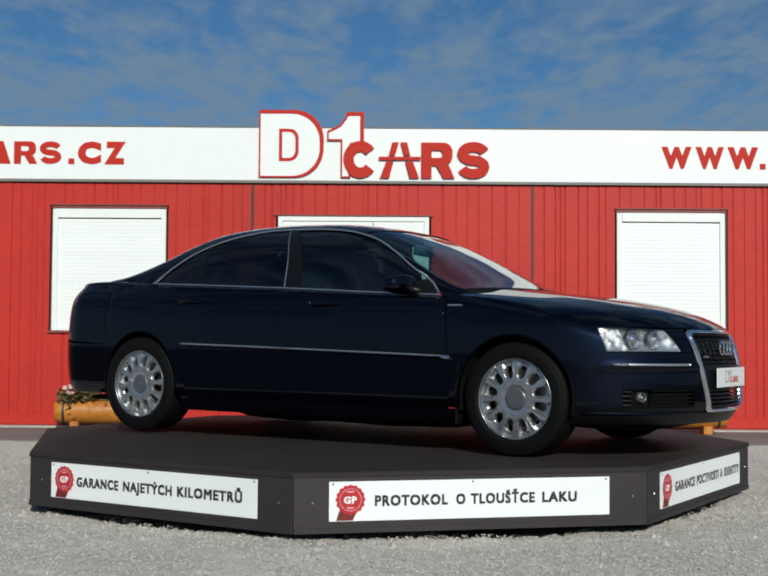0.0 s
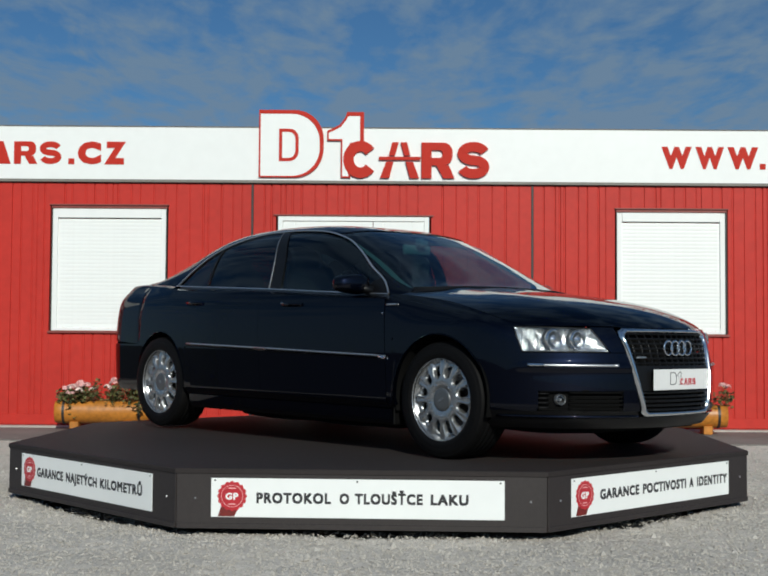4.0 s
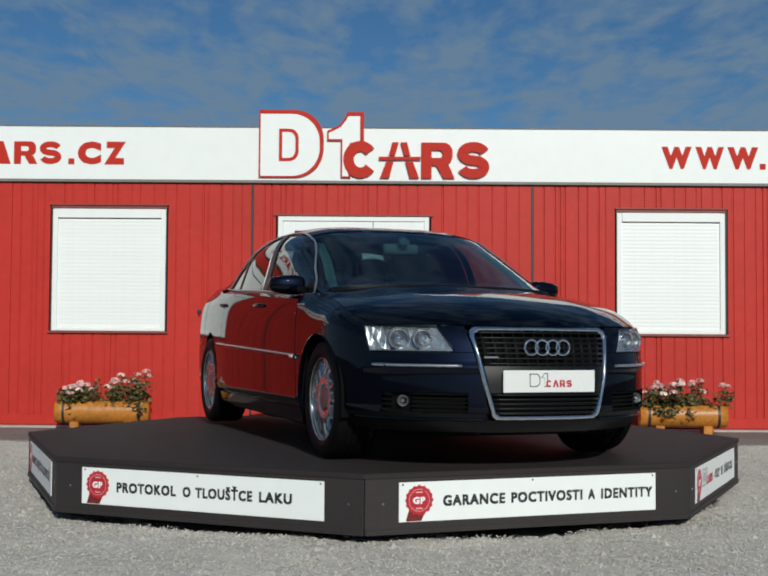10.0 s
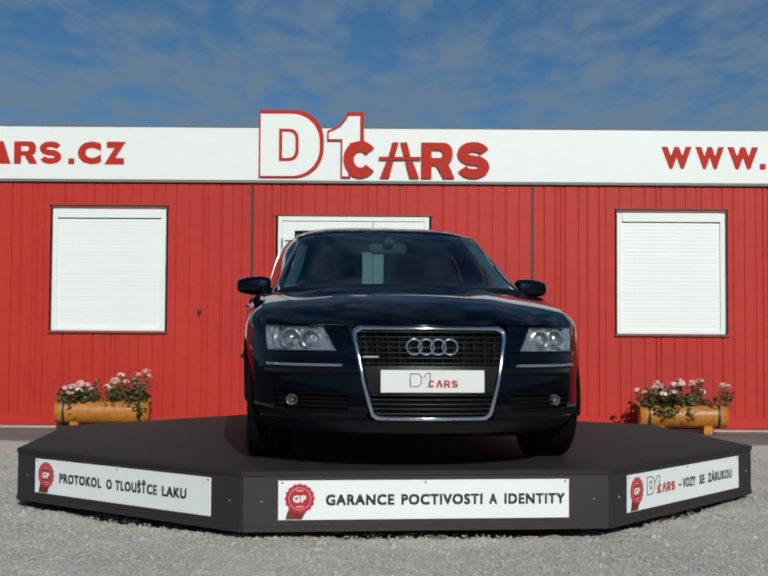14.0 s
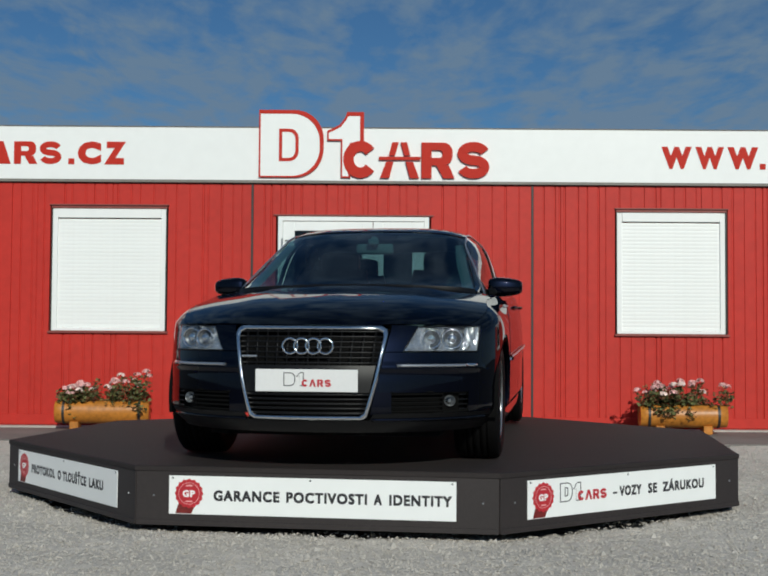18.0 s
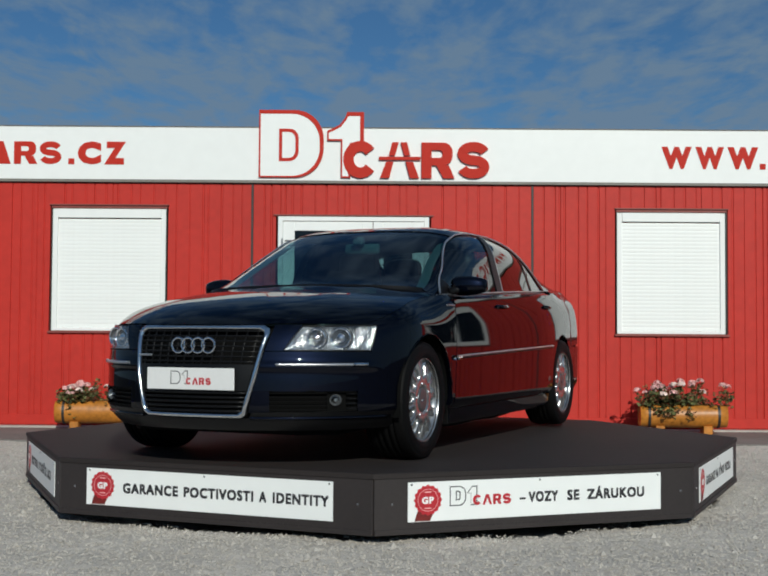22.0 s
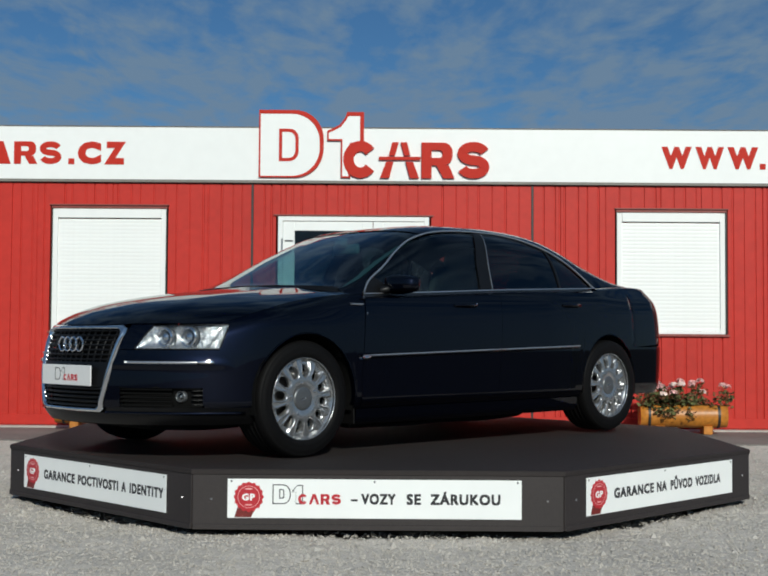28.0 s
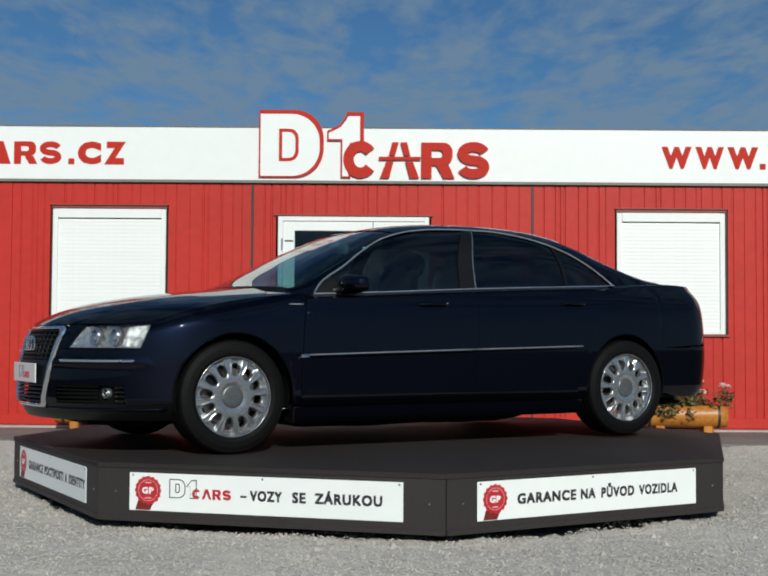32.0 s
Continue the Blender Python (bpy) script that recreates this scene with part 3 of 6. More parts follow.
def build_lettering():
    for spans, x0, z0, h, label in (
            ((("W", 0.0, 0.326), ("W", 0.366, 0.673), ("W", 0.711, 1.040), ("", 1.056, 1.118)), 2.972, 2.863, 0.240, "red web address lettering on the white fascia"),
            ((("", 0.0, 0.064), ("C", 0.098, 0.352), ("Z", 0.385, 0.615)), -3.40, 2.872, 0.246, "red web address ending on the white fascia")):
        ob = empty("fascia_lettering", pose(x0, WALL - 0.031, z0))
        tagged(ob, label, "lettering")
        for text, a, b in spans:
            if text:
                for one in letters(text_data(text, a, b, 0, h, 0.004, 0.072)):
                    part("letter", mesh_of("letter", *one, "sign_red"), ob)
            else:
                part("dot", mesh_of("dot", *prism([(a, 0.0), (b, 0.0), (b, 0.062), (a, 0.062)], -0.004, 0.0), "sign_red"), ob)
    blocks = empty("emblem_blocks", pose(0, WALL - 0.031, 2.872))
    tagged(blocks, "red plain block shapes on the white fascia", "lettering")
    for text, a, b in (("W", -6.245, -5.919), ("W", -5.879, -5.572), ("W", -5.534, -5.205), ("", -5.189, -5.127)):
        if text:
            for one in letters(text_data(text, a, b, 0, 0.240, 0.004, 0.072)):
                part("letter", mesh_of("letter", *one, "sign_red"), blocks)
        else:
            part("dot", mesh_of("dot", *prism([(a, 0.0), (b, 0.0), (b, 0.062), (a, 0.062)], -0.004, 0.0), "sign_red"), blocks)
    for e in (-5.09, 4.13):
        d = rounded(e, e + 0.23, 0.0, 0.245, 0.10, 6, "rR")
        part("block", mesh_of("block", *frame_data(d, inset(d, 0.062), -0.004, 0), "sign_red"), blocks)
        part("block", mesh_of("block", *prism([(e + 0.26, 0.15), (e + 0.26, 0.19), (e + 0.33, 0.245), (e + 0.375, 0.245), (e + 0.375, 0.0), (e + 0.31, 0.0), (e + 0.31, 0.15)], -0.004, 0), "sign_red"), blocks)
        part("block", mesh_of("block", *horseshoe(e + 0.53, 0.122, 0.118, 0.124, 0.066, 0.066, -0.004, 0), "sign_red"), blocks)
    part("block", mesh_of("block", *prism([(4.83, 0), (4.91, 0), (4.955, 0.11), (5.0, 0), (5.08, 0), (4.99, 0.245), (4.92, 0.245)], -0.004, 0), "sign_red"), blocks)
    part("block", mesh_of("block", *bowed(5.12, 5.37, 0.0, 0.243, -0.004, 0), "sign_red"), blocks)
    part("block", mesh_of("block", *stacked(5.40, 5.635, 0.0, 0.245, -0.004, 0), "sign_red"), blocks)
    part("block", mesh_of("block", *prism([(-4.30, 0), (-4.195, 0), (-4.195, 0.24), (-4.255, 0.24)], -0.004, 0), "sign_red"), blocks)
    a = [(-4.19, 0.0), (-4.02, 0.0), (-4.10, 0.245), (-4.19, 0.245)]
    part("block", mesh_of("block", *prism(a, -0.004, 0), "sign_red"), blocks)
    part("block", mesh_of("block", *bowed(-3.985, -3.735, 0.0, 0.243, -0.004, 0), "sign_red"), blocks)
    part("block", mesh_of("block", *stacked(-3.71, -3.475, 0.0, 0.245, -0.004, 0), "sign_red"), blocks)


def build_door():
    x0, x1, z0, z1 = DOOR
    ob = empty("door_1", pose(0, WALL, z0))
    tagged(ob, "white double door with dark glass panes, closed", "door", kind="structure")
    h = z1 - z0
    part("door_frame", mesh_of("door_frame", *join_data(box_data(x0, x0 + 0.05, -0.004, 0.08, 0, h, 0.003), box_data(x1 - 0.05, x1, -0.004, 0.08, 0, h, 0.003),
         box_data(x0 + 0.05, x1 - 0.05, -0.004, 0.08, h - 0.05, h, 0.003)), "white"), ob)
    mid = -0.122
    for a, b, s0, s1 in ((x0 + 0.052, mid - 0.003, 0.125, 0.11), (mid + 0.003, x1 - 0.052, 0.11, 0.125)):
        leaf = part("leaf", mesh_of("leaf", *join_data(box_data(a, a + s0, 0.01, 0.065, 0.01, h - 0.052, 0.004), box_data(b - s1, b, 0.01, 0.065, 0.01, h - 0.052, 0.004),
             box_data(a + s0, b - s1, 0.01, 0.065, h - 0.155, h - 0.052, 0.004), box_data(a + s0, b - s1, 0.01, 0.065, 0.01, 0.16, 0.004),
             box_data(a + s0, b - s1, 0.01, 0.065, 0.92, 1.02, 0.004)), "white"), ob)
        for c, d in ((0.16, 0.92), (1.02, h - 0.155)):
            box("pane", (a + s0 + 0.001, b - s1 - 0.001, 0.035, 0.043, c + 0.001, d - 0.001), "door_glass", leaf, 0)
    part("hinge", mesh_of("hinge", *tube_data([(x0 + 0.045, -0.018, h - 0.36), (x0 + 0.045, -0.018, h - 0.24)], 0.009, 8), "steel"), ob, "steel hinge")
    part("latch", mesh_of("latch", *box_data(x0 + 0.075, x0 + 0.16, -0.006, 0.01, h - 0.268, h - 0.258, 0.001), "dark"), ob)
    part("flashing", mesh_of("flashing", *box_data(x0 - 0.05, x1 + 0.05, -0.02, 0.03, h + 0.004, h + 0.020, 0.002), "brown"), ob, "dark red drip edge over the door")
    box("threshold", (x0, x1, -0.03, 0.08, -0.004, 0.009), "grey", ob, 0.002)


def build_outlet():
    """A small dark cable outlet on the red wall."""
    ob = empty("cable_outlet", pose(-1.975, WALL, 1.300))
    tagged(ob, "small dark plastic cable outlet fixed on the red wall", "outlet")
    part("cap", mesh_of("cap", *moved(lathe_data([(0.0001, 0.030), (0.012, 0.029), (0.019, 0.022), (0.021, 0.0)], 16), pose(0, 0, 0, 0, 0, 180)), "dark", True), ob)
    part("spout", mesh_of("spout", *tube_data([(0, -0.020, 0.0), (0.001, -0.030, -0.016), (0.001, -0.026, -0.036)], 0.009, 8), "dark", True), ob)


# ---- turntable ----
APO = 2.28
RAD = APO / math.cos(radians(22.5))


def seal_data(r, n=16):
    vs = []
    for i in range(n * 4):
        a = 2 * math.pi * i / (n * 4)
        k = r * (1 + 0.055 * math.cos(a * n))
        vs.append((k * math.cos(a), k * math.sin(a)))
    return vs


def build_sign(parent, angle, words, emblem=False):
    """A white board on one side of the turntable, with seal and lettering."""
    m = pose(0, 0, 0, 0, 0, angle) @ pose(APO + 0.0015, 0, 0.198, 0, 0, 90)
    # its own x runs along the side, z up and -y outwards
    L, H = 1.489, 0.197
    sign = part("sign_board", mesh_of("sign_board", *box_data(-L / 2 - 0.018, L / 2 - 0.018, -0.004, 0.0, -H / 2, H / 2, 0.001), "white"), parent, "white printed sign board", m)
    x0 = -L / 2 - 0.018
    cx, cz, r = x0 + 0.108, 0.004, 0.073
    part("ribbon", mesh_of("ribbon", *prism([(cx - 0.072, -0.095), (cx + 0.012, -0.095), (cx + 0.034, -0.05), (cx - 0.03, -0.03), (cx - 0.058, -0.05)], -0.0052, -0.0041), "ribbon"), sign, "dark red ribbon tail")
    ring = [(cx + a, cz + 0.004 + b) for a, b in seal_data(r)]
    part("seal", mesh_of("seal", *prism(ring, -0.0066, -0.0053), "seal"), sign, "red scalloped seal")
    circ = lambda q: [(cx + q * math.cos(2 * math.pi * i / 40), cz + 0.004 + q * math.sin(2 * math.pi * i / 40)) for i in range(40)]
    part("seal_ring", mesh_of("seal_ring", *frame_data(circ(0.056), circ(0.0535), -0.0072, -0.0067), "petal"), sign, "pale thin ring")
    for one in letters(moved(text_data("GP", cx - 0.034, cx + 0.032, cz - 0.015, cz + 0.021, 0.0008, 0.05), pose(0, -0.0067, 0))):
        part("seal_letter", mesh_of("seal_letter", *one, "white"), sign, "white letter")
    for zz in (0.044, -0.036):
        part("seal_mark", mesh_of("seal_mark", *prism([(cx - 0.02, cz + zz - 0.003), (cx + 0.02, cz + zz - 0.003), (cx + 0.016, cz + zz + 0.003), (cx - 0.016, cz + zz + 0.003)], -0.0072, -0.0067), "petal"), sign, "pale bar")
    for text, a, b in words:
        for one in letters(moved(text_data(text, x0 + a * L, x0 + b * L, -0.0270, 0.0270, 0.0008, 0.0, CAPITAL, 0.041), pose(0, -0.0041, 0))):
            part("letter", mesh_of("letter", *one, "ink"), sign)
    if emblem:
        e = x0 + 0.228
        d = rounded(e, e + 0.092, -0.028, 0.072, 0.04, 6, "rR")
        part("emblem_plate", mesh_of("emblem_plate", *frame_data(d, inset(d, 0.0055), -0.005, -0.0041), "outline"), sign, "thin grey outline shape")
        h = rounded(e + 0.034, e + 0.06, 0.0, 0.048, 0.01, 4, "rR")
        part("emblem_plate", mesh_of("emblem_plate", *frame_data(h, inset(h, 0.0055), -0.005, -0.0041), "outline"), sign, "thin grey outline shape")
        f = [(e + 0.096, 0.035), (e + 0.125, 0.07), (e + 0.155, 0.07), (e + 0.155, -0.028), (e + 0.118, -0.028), (e + 0.118, 0.035)]
        part("emblem_plate", mesh_of("emblem_plate", *frame_data(f, inset(f, 0.0055), -0.005, -0.0041), "outline"), sign, "thin grey outline shape")
        x = e + 0.13
        for wd, shape in ((0.048, 3), (0.052, 2), (0.048, 1), (0.048, 4)):
            o = rounded(x, x + wd, -0.028, 0.024, 0.018, 4) if shape != 2 else [(x, -0.028), (x + 0.012, -0.028), (x + wd / 2, 0.006), (x + wd - 0.012, -0.028), (x + wd, -0.028), (x + wd / 2 + 0.008, 0.024), (x + wd / 2 - 0.008, 0.024)]
            data = prism(o, -0.0062, -0.0051)
            if shape == 3:
                data = horseshoe(x + wd / 2, -0.002, wd / 2, 0.026, 0.015, 0.013, -0.0062, -0.0051)
            if shape == 1:
                data = bowed(x, x + wd, -0.028, 0.024, -0.0062, -0.0051)
            if shape == 4:
                data = stacked(x, x + wd, -0.028, 0.024, -0.0062, -0.0051)
            part("emblem_block", mesh_of("emblem_block", *data, "seal"), sign, "red block shape")
            x += wd + 0.007
    screw = lathe_data([(0.0001, -0.003), (0.004, -0.0025), (0.0055, 0.0)], 10)
    for sx in (x0 + 0.02, x0 + L / 2 + 0.0, x0 + L - 0.02):
        part("screw", mesh_of("screw", *moved(screw, pose(sx, -0.0041, H / 2 - 0.012)), "cap"), sign)


def build_turntable():
    ob = empty("turntable", pose(AX, AY, 0, 0, 0, 0))
    tagged(ob, "dark brown octagonal display turntable with white sign boards", "turntable")
    oct8 = lambda r, z: [(r * math.cos(radians(22.5 + 45 * i)), r * math.sin(radians(22.5 + 45 * i)), z) for i in range(8)]
    n = 8
    r1 = RAD + 0.006
    rings = [oct8(r1, DECK - 0.026), oct8(r1, DECK - 0.004), oct8(r1 - 0.006, DECK)]
    vs = sum(rings, [])
    fs = [list(range(16, 24)), list(range(7, -1, -1))]
    for k in range(2):
        fs += [[k * 8 + i, k * 8 + (i + 1) % 8, k * 8 + 8 + (i + 1) % 8, k * 8 + 8 + i] for i in range(8)]
    part("deck", mesh_of("deck", vs, fs, "deck"), ob, "dark brown deck boards")
    side = 2 * APO * math.tan(radians(22.5))
    skirt = mesh_of("skirt_panel", *box_data(-0.022, 0.0, -side / 2 + 0.004, side / 2 - 0.004, 0.042, DECK - 0.0265, 0.002), "skirt")
    lath = mesh_of("edge_lath", *box_data(-0.001, 0.006, -side / 2 + 0.006, side / 2 - 0.006, 0.040, 0.068, 0.002), "skirt")
    screw = mesh_of("screw", *moved(lathe_data([(0.0001, -0.003), (0.0045, -0.0025), (0.006, 0.0)], 10), pose(0, 0, 0, 0, 0, 90)), "steel")
    for i in range(8):
        m = pose(0, 0, 0, 0, 0, 45 * i) @ pose(APO, 0, 0)
        sk = part("skirt_panel", skirt, ob, m=m)
        part("edge_lath", lath, sk)
        for y in (-side / 2 + 0.10, side / 2 - 0.085):
            part("screw", screw, sk, m=pose(0.0, y, 0.192))
    # carrier under the deck
    part("carrier", mesh_of("carrier", *moved(lathe_data([(0.0001, -0.06), (1.6, -0.06), (1.6, DECK - 0.03), (0.0001, DECK - 0.03)], 40), pose(0, 0, 0, 90, 0, 0)), "matt"), ob, "black steel carrier drum")
    build_sign(ob, 0, [("GARANCE", 0.160, 0.393), ("POCTIVOSTI", 0.417, 0.697), ("A", 0.720, 0.748), ("IDENTITY", 0.773, 0.985)])
    build_sign(ob, 45, [("–", 0.420, 0.443), ("VOZY", 0.455, 0.572), ("SE", 0.609, 0.658), ("ZÁRUKOU", 0.690, 0.928)], emblem=True)
    build_sign(ob, 90, [("GARANCE", 0.166, 0.423), ("NA", 0.444, 0.511), ("PŮVOD", 0.538, 0.693), ("VOZIDLA", 0.716, 0.905)])
    build_sign(ob, -45, [("PROTOKOL", 0.156, 0.411), ("O", 0.440, 0.473), ("TLOUŠŤCE", 0.492, 0.723), ("LAKU", 0.750, 0.878)])
    build_sign(ob, -90, [("GARANCE", 0.137, 0.353), ("NAJETÝCH", 0.377, 0.615), ("KILOMETRŮ", 0.640, 0.935)])
    return ob


# ---- car: its form ----
def lerp(a, b, t):
    return a + (b - a) * t


def smooth_curve(points):
    """A smooth curve through (x, y) points, without overshoot."""
    pts = sorted(points)
    xs, ys = [p[0] for p in pts], [p[1] for p in pts]
    d = [(ys[i + 1] - ys[i]) / (xs[i + 1] - xs[i]) for i in range(len(xs) - 1)]
    s = [d[0]] + [0.0 if d[i - 1] * d[i] <= 0 else 2 * d[i - 1] * d[i] / (d[i - 1] + d[i]) for i in range(1, len(d))] + [d[-1]]

    def f(x):
        if x <= xs[0]:
            return ys[0] + s[0] * (x - xs[0])
        if x >= xs[-1]:
            return ys[-1] + s[-1] * (x - xs[-1])
        i = 0
        while x > xs[i + 1]:
            i += 1
        h = xs[i + 1] - xs[i]
        t = (x - xs[i]) / h
        return (ys[i] * (1 + 2 * t) * (1 - t) ** 2 + s[i] * h * t * (1 - t) ** 2 + ys[i + 1] * t * t * (3 - 2 * t) + s[i + 1] * h * t * t * (t - 1))
    return f


FAX, RAX, WR, ARCH = 1.485, -1.437, 0.327, 0.358      # axles, tyre and arch radius
WIDTH = smooth_curve([(0.14, 0.800), (0.18, 0.832), (0.24, 0.896), (0.262, 0.913), (0.278, 0.9235), (0.292, 0.9340), (0.302, 0.9395), (0.312, 0.9412), (0.345, 0.9418), (0.39, 0.9427), (0.46, 0.9440), (0.57, 0.946), (0.66, 0.944), (0.76, 0.938), (0.85, 0.926), (0.92, 0.908), (0.96, 0.891), (0.99, 0.872), (1.06, 0.838)])
NOSE = smooth_curve([(0.14, 2.30), (0.19, 2.385), (0.25, 2.425), (0.33, 2.443), (0.45, 2.440), (0.56, 2.422), (0.64, 2.402), (0.71, 2.370), (0.80, 2.30), (1.0, 2.2)])
TAIL = smooth_curve([(0.20, 2.355), (0.28, 2.445), (0.40, 2.508), (0.52, 2.530), (0.66, 2.527), (0.80, 2.516), (0.92, 2.496), (1.00, 2.468), (1.06, 2.415)])
BELT = smooth_curve([(1.25, 0.911), (0.97, 0.922), (0.46, 0.943), (-0.22, 0.977), (-0.70, 0.997), (-1.37, 1.024), (-1.8, 1.046), (-2.1, 1.052), (-2.5, 1.045)])
LEDGE = smooth_curve([(1.25, 0.752), (1.0, 0.778), (0.6, 0.797), (0.0, 0.806), (-0.7, 0.796), (-1.2, 0.770), (-1.6, 0.738), (-2.0, 0.712)])
CREST = smooth_curve([(1.28, 0.955), (1.15, 1.000), (0.92, 1.112), (0.69, 1.226), (0.45, 1.330), (0.28, 1.388), (0.10, 1.420), (-0.15, 1.439), (-0.45, 1.445), (-0.75, 1.436), (-1.0, 1.411), (-1.25, 1.358), (-1.5, 1.270), (-1.75, 1.170), (-1.95, 1.096), (-2.1, 1.075)])
EYE = smooth_curve([(0.915, 0.926), (0.895, 0.952), (0.85, 0.997), (0.68, 1.098), (0.50, 1.212), (0.32, 1.303), (0.13, 1.352), (-0.06, 1.372), (-0.25, 1.378), (-0.47, 1.378), (-0.68, 1.358), (-0.90, 1.313), (-1.13, 1.235), (-1.29, 1.150), (-1.40, 1.072), (-1.455, 1.026)])   # upper edge of the side windows
P_SEC = smooth_curve([(1.3, 2.8), (1.1, 3.2), (0.85, 4.0), (0.4, 5.0), (0.0, 5.4), (-0.9, 5.2), (-1.4, 4.6), (-2.0, 4.2)])
SHOULDER = smooth_curve([(1.25, 0.76), (0.9, 0.715), (0.5, 0.69), (0.2, 0.685), (-0.5, 0.675), (-1.2, 0.645), (-1.6, 0.625), (-2.0, 0.64)])
N_FRONT, N_REAR, X_FRONT, X_REAR = 2.12, 2.40, 1.55, -2.10


def side_taper(x):
    return 1 - 0.080 * max(0.0, (-0.7 - x) / 1.3) ** 1.5


def front_width(z):
    """The nose keeps its width lower down than the doors do."""
    return WIDTH(z) + 0.004 * min(1.0, max(0.0, (0.46 - z) / 0.22))


def blend(a, b, x):
    t = min(1.0, max(0.0, (x - a) / (b - a)))
    return t * t * (3 - 2 * t)


def half_width(x, z):
    w = lerp(WIDTH(z), front_width(z), min(1.0, max(0.0, (x - 1.1) / 0.45))) * (1 - (0.006 if x > 0 else 0.010) * (min(x, 1.55) / 1.55) ** 2) * side_taper(x)
    w -= 0.050 * max(0.0, (z - 0.735) / 0.125) ** 1.6 * blend(1.00, 1.60, x)
    if x > X_FRONT:
        return w * max(0.0, 1 - ((x - X_FRONT) / (NOSE(z) - X_FRONT)) ** N_FRONT) ** (1 / N_FRONT)
    if x < X_REAR:
        return w * max(0.0, 1 - ((X_REAR - x) / (TAIL(z) + X_REAR)) ** N_REAR) ** (1 / N_REAR)
    return w


def nose_point(y, z, out=0.0):
    """The front's skin at a distance y from the middle (y >= 0)."""
    w = front_width(z) * 0.994
    a = NOSE(z) - X_FRONT
    q = min(1.0, y / w)
    x = X_FRONT + a * max(0.0, 1 - q ** N_FRONT) ** (1 / N_FRONT)
    nx, ny = (max(x - X_FRONT, 0) / a) ** (N_FRONT - 1) / a, q ** (N_FRONT - 1) / w
    k = out / math.hypot(nx, ny)
    return Vector((x + nx * k, y + ny * k, z))


def nose_y(phi, z):
    return front_width(z) * 0.994 * math.sin(phi) ** (2 / N_FRONT)


def nose_phi(y, z):
    return math.asin(min(1.0, y / (front_width(z) * 0.994)) ** (N_FRONT / 2))


def tail_point(phi, z, out=0.0):
    x = X_REAR - (TAIL(z) + X_REAR) * math.cos(phi) ** (2 / N_REAR)
    return Vector((x - out * math.cos(phi), half_width(x, z) + out * math.sin(phi), z))


CROWN = smooth_curve([(1.25, 0.03), (0.9, 0.05), (0.5, 0.04), (0.2, 0.018), (-0.9, 0.014), (-1.5, 0.03), (-2.0, 0.03)])


def canopy_section(x, phi):
    p = P_SEC(x)
    s, c = max(0.0, math.sin(phi)) ** (2 / p), max(0.0, math.cos(phi)) ** (2 / p)
    b, h = LEDGE(x), max(0.002, CREST(x) - BELT(x))
    return (b - (b - SHOULDER(x)) * c) * s, BELT(x) + h * c - min(CROWN(x), 0.3 * h) * s * s * c


def canopy(x, phi, out=0.0):
    """The cabin's skin: phi 0 on the middle line, 90 degrees at the belt."""
    y, z = canopy_section(x, phi)
    if out:
        e = 0.01
        y0, z0 = canopy_section(x, max(0.0, phi - e))
        y1, z1 = canopy_section(x, min(math.pi / 2, phi + e))
        k = out / max(1e-9, math.hypot(y1 - y0, z1 - z0))
        y, z = y + (z0 - z1) * k, z + (y1 - y0) * k
    return Vector((x, y, z))


def phi_at_z(x, z):
    lo, hi = 0.0, math.pi / 2
    for _ in range(24):
        mid = (lo + hi) / 2
        if canopy_section(x, mid)[1] > z:
            lo = mid
        else:
            hi = mid
    return lo


def phi_at_y(x, y):
    lo, hi = 0.0, math.pi / 2
    for _ in range(24):
        mid = (lo + hi) / 2
        if canopy_section(x, mid)[0] < y:
            lo = mid
        else:
            hi = mid
    return lo


def arch_z(x, low):
    for ax in (FAX, RAX):
        d = abs(x - ax)
        if d < ARCH:
            return max(low, WR + 0.012 + math.sqrt(ARCH ** 2 - d * d))
    return low


def grid_data(fn, nu, nv):
    vs = [fn(i / nu, j / nv) for j in range(nv + 1) for i in range(nu + 1)]
    k = nu + 1
    return vs, [[j * k + i, j * k + i + 1, (j + 1) * k + i + 1, (j + 1) * k + i] for j in range(nv) for i in range(nu)]


def mirrored(data):
    return [Vector((v[0], -v[1], v[2])) for v in data[0]], [f[::-1] for f in data[1]]


def thick(ob, t=0.004):
    mod = ob.modifiers.new("thickness", "SOLIDIFY")
    mod.thickness, mod.offset = t, 0.0
    edge = ob.modifiers.new("crisp_edges", "EDGE_SPLIT")
    edge.split_angle = radians(38)
    return ob


def pair(name, data, mat, parent, label="", t=0.004, smooth=True):
    """The same part on both sides of the car."""
    made = []
    for d in (outward(data), outward(mirrored(data))):
        ob = part(name, mesh_of(name, *d, mat, smooth), parent, label)
        made.append(thick(ob, t) if t else ob)
    return made


def whole(name, fn, nu, nv, mat, parent, label="", t=0.004):
    """A part across the middle line; fn gives one half, v running outwards."""
    vs, fs = grid_data(fn, nu, nv)
    k = nu + 1
    m = [Vector((v[0], -v[1], v[2])) for v in vs[k:]]
    n = len(vs)
    idx = lambda i, j: j * k + i if j >= 0 else n + (-j - 1) * k + i
    faces = [[idx(i, j), idx(i + 1, j), idx(i + 1, j + 1), idx(i, j + 1)] for j in range(-nv, nv) for i in range(nu)]
    ob = part(name, mesh_of(name, *outward((vs + m, faces)), mat, True), parent, label)
    return thick(ob, t) if t else ob


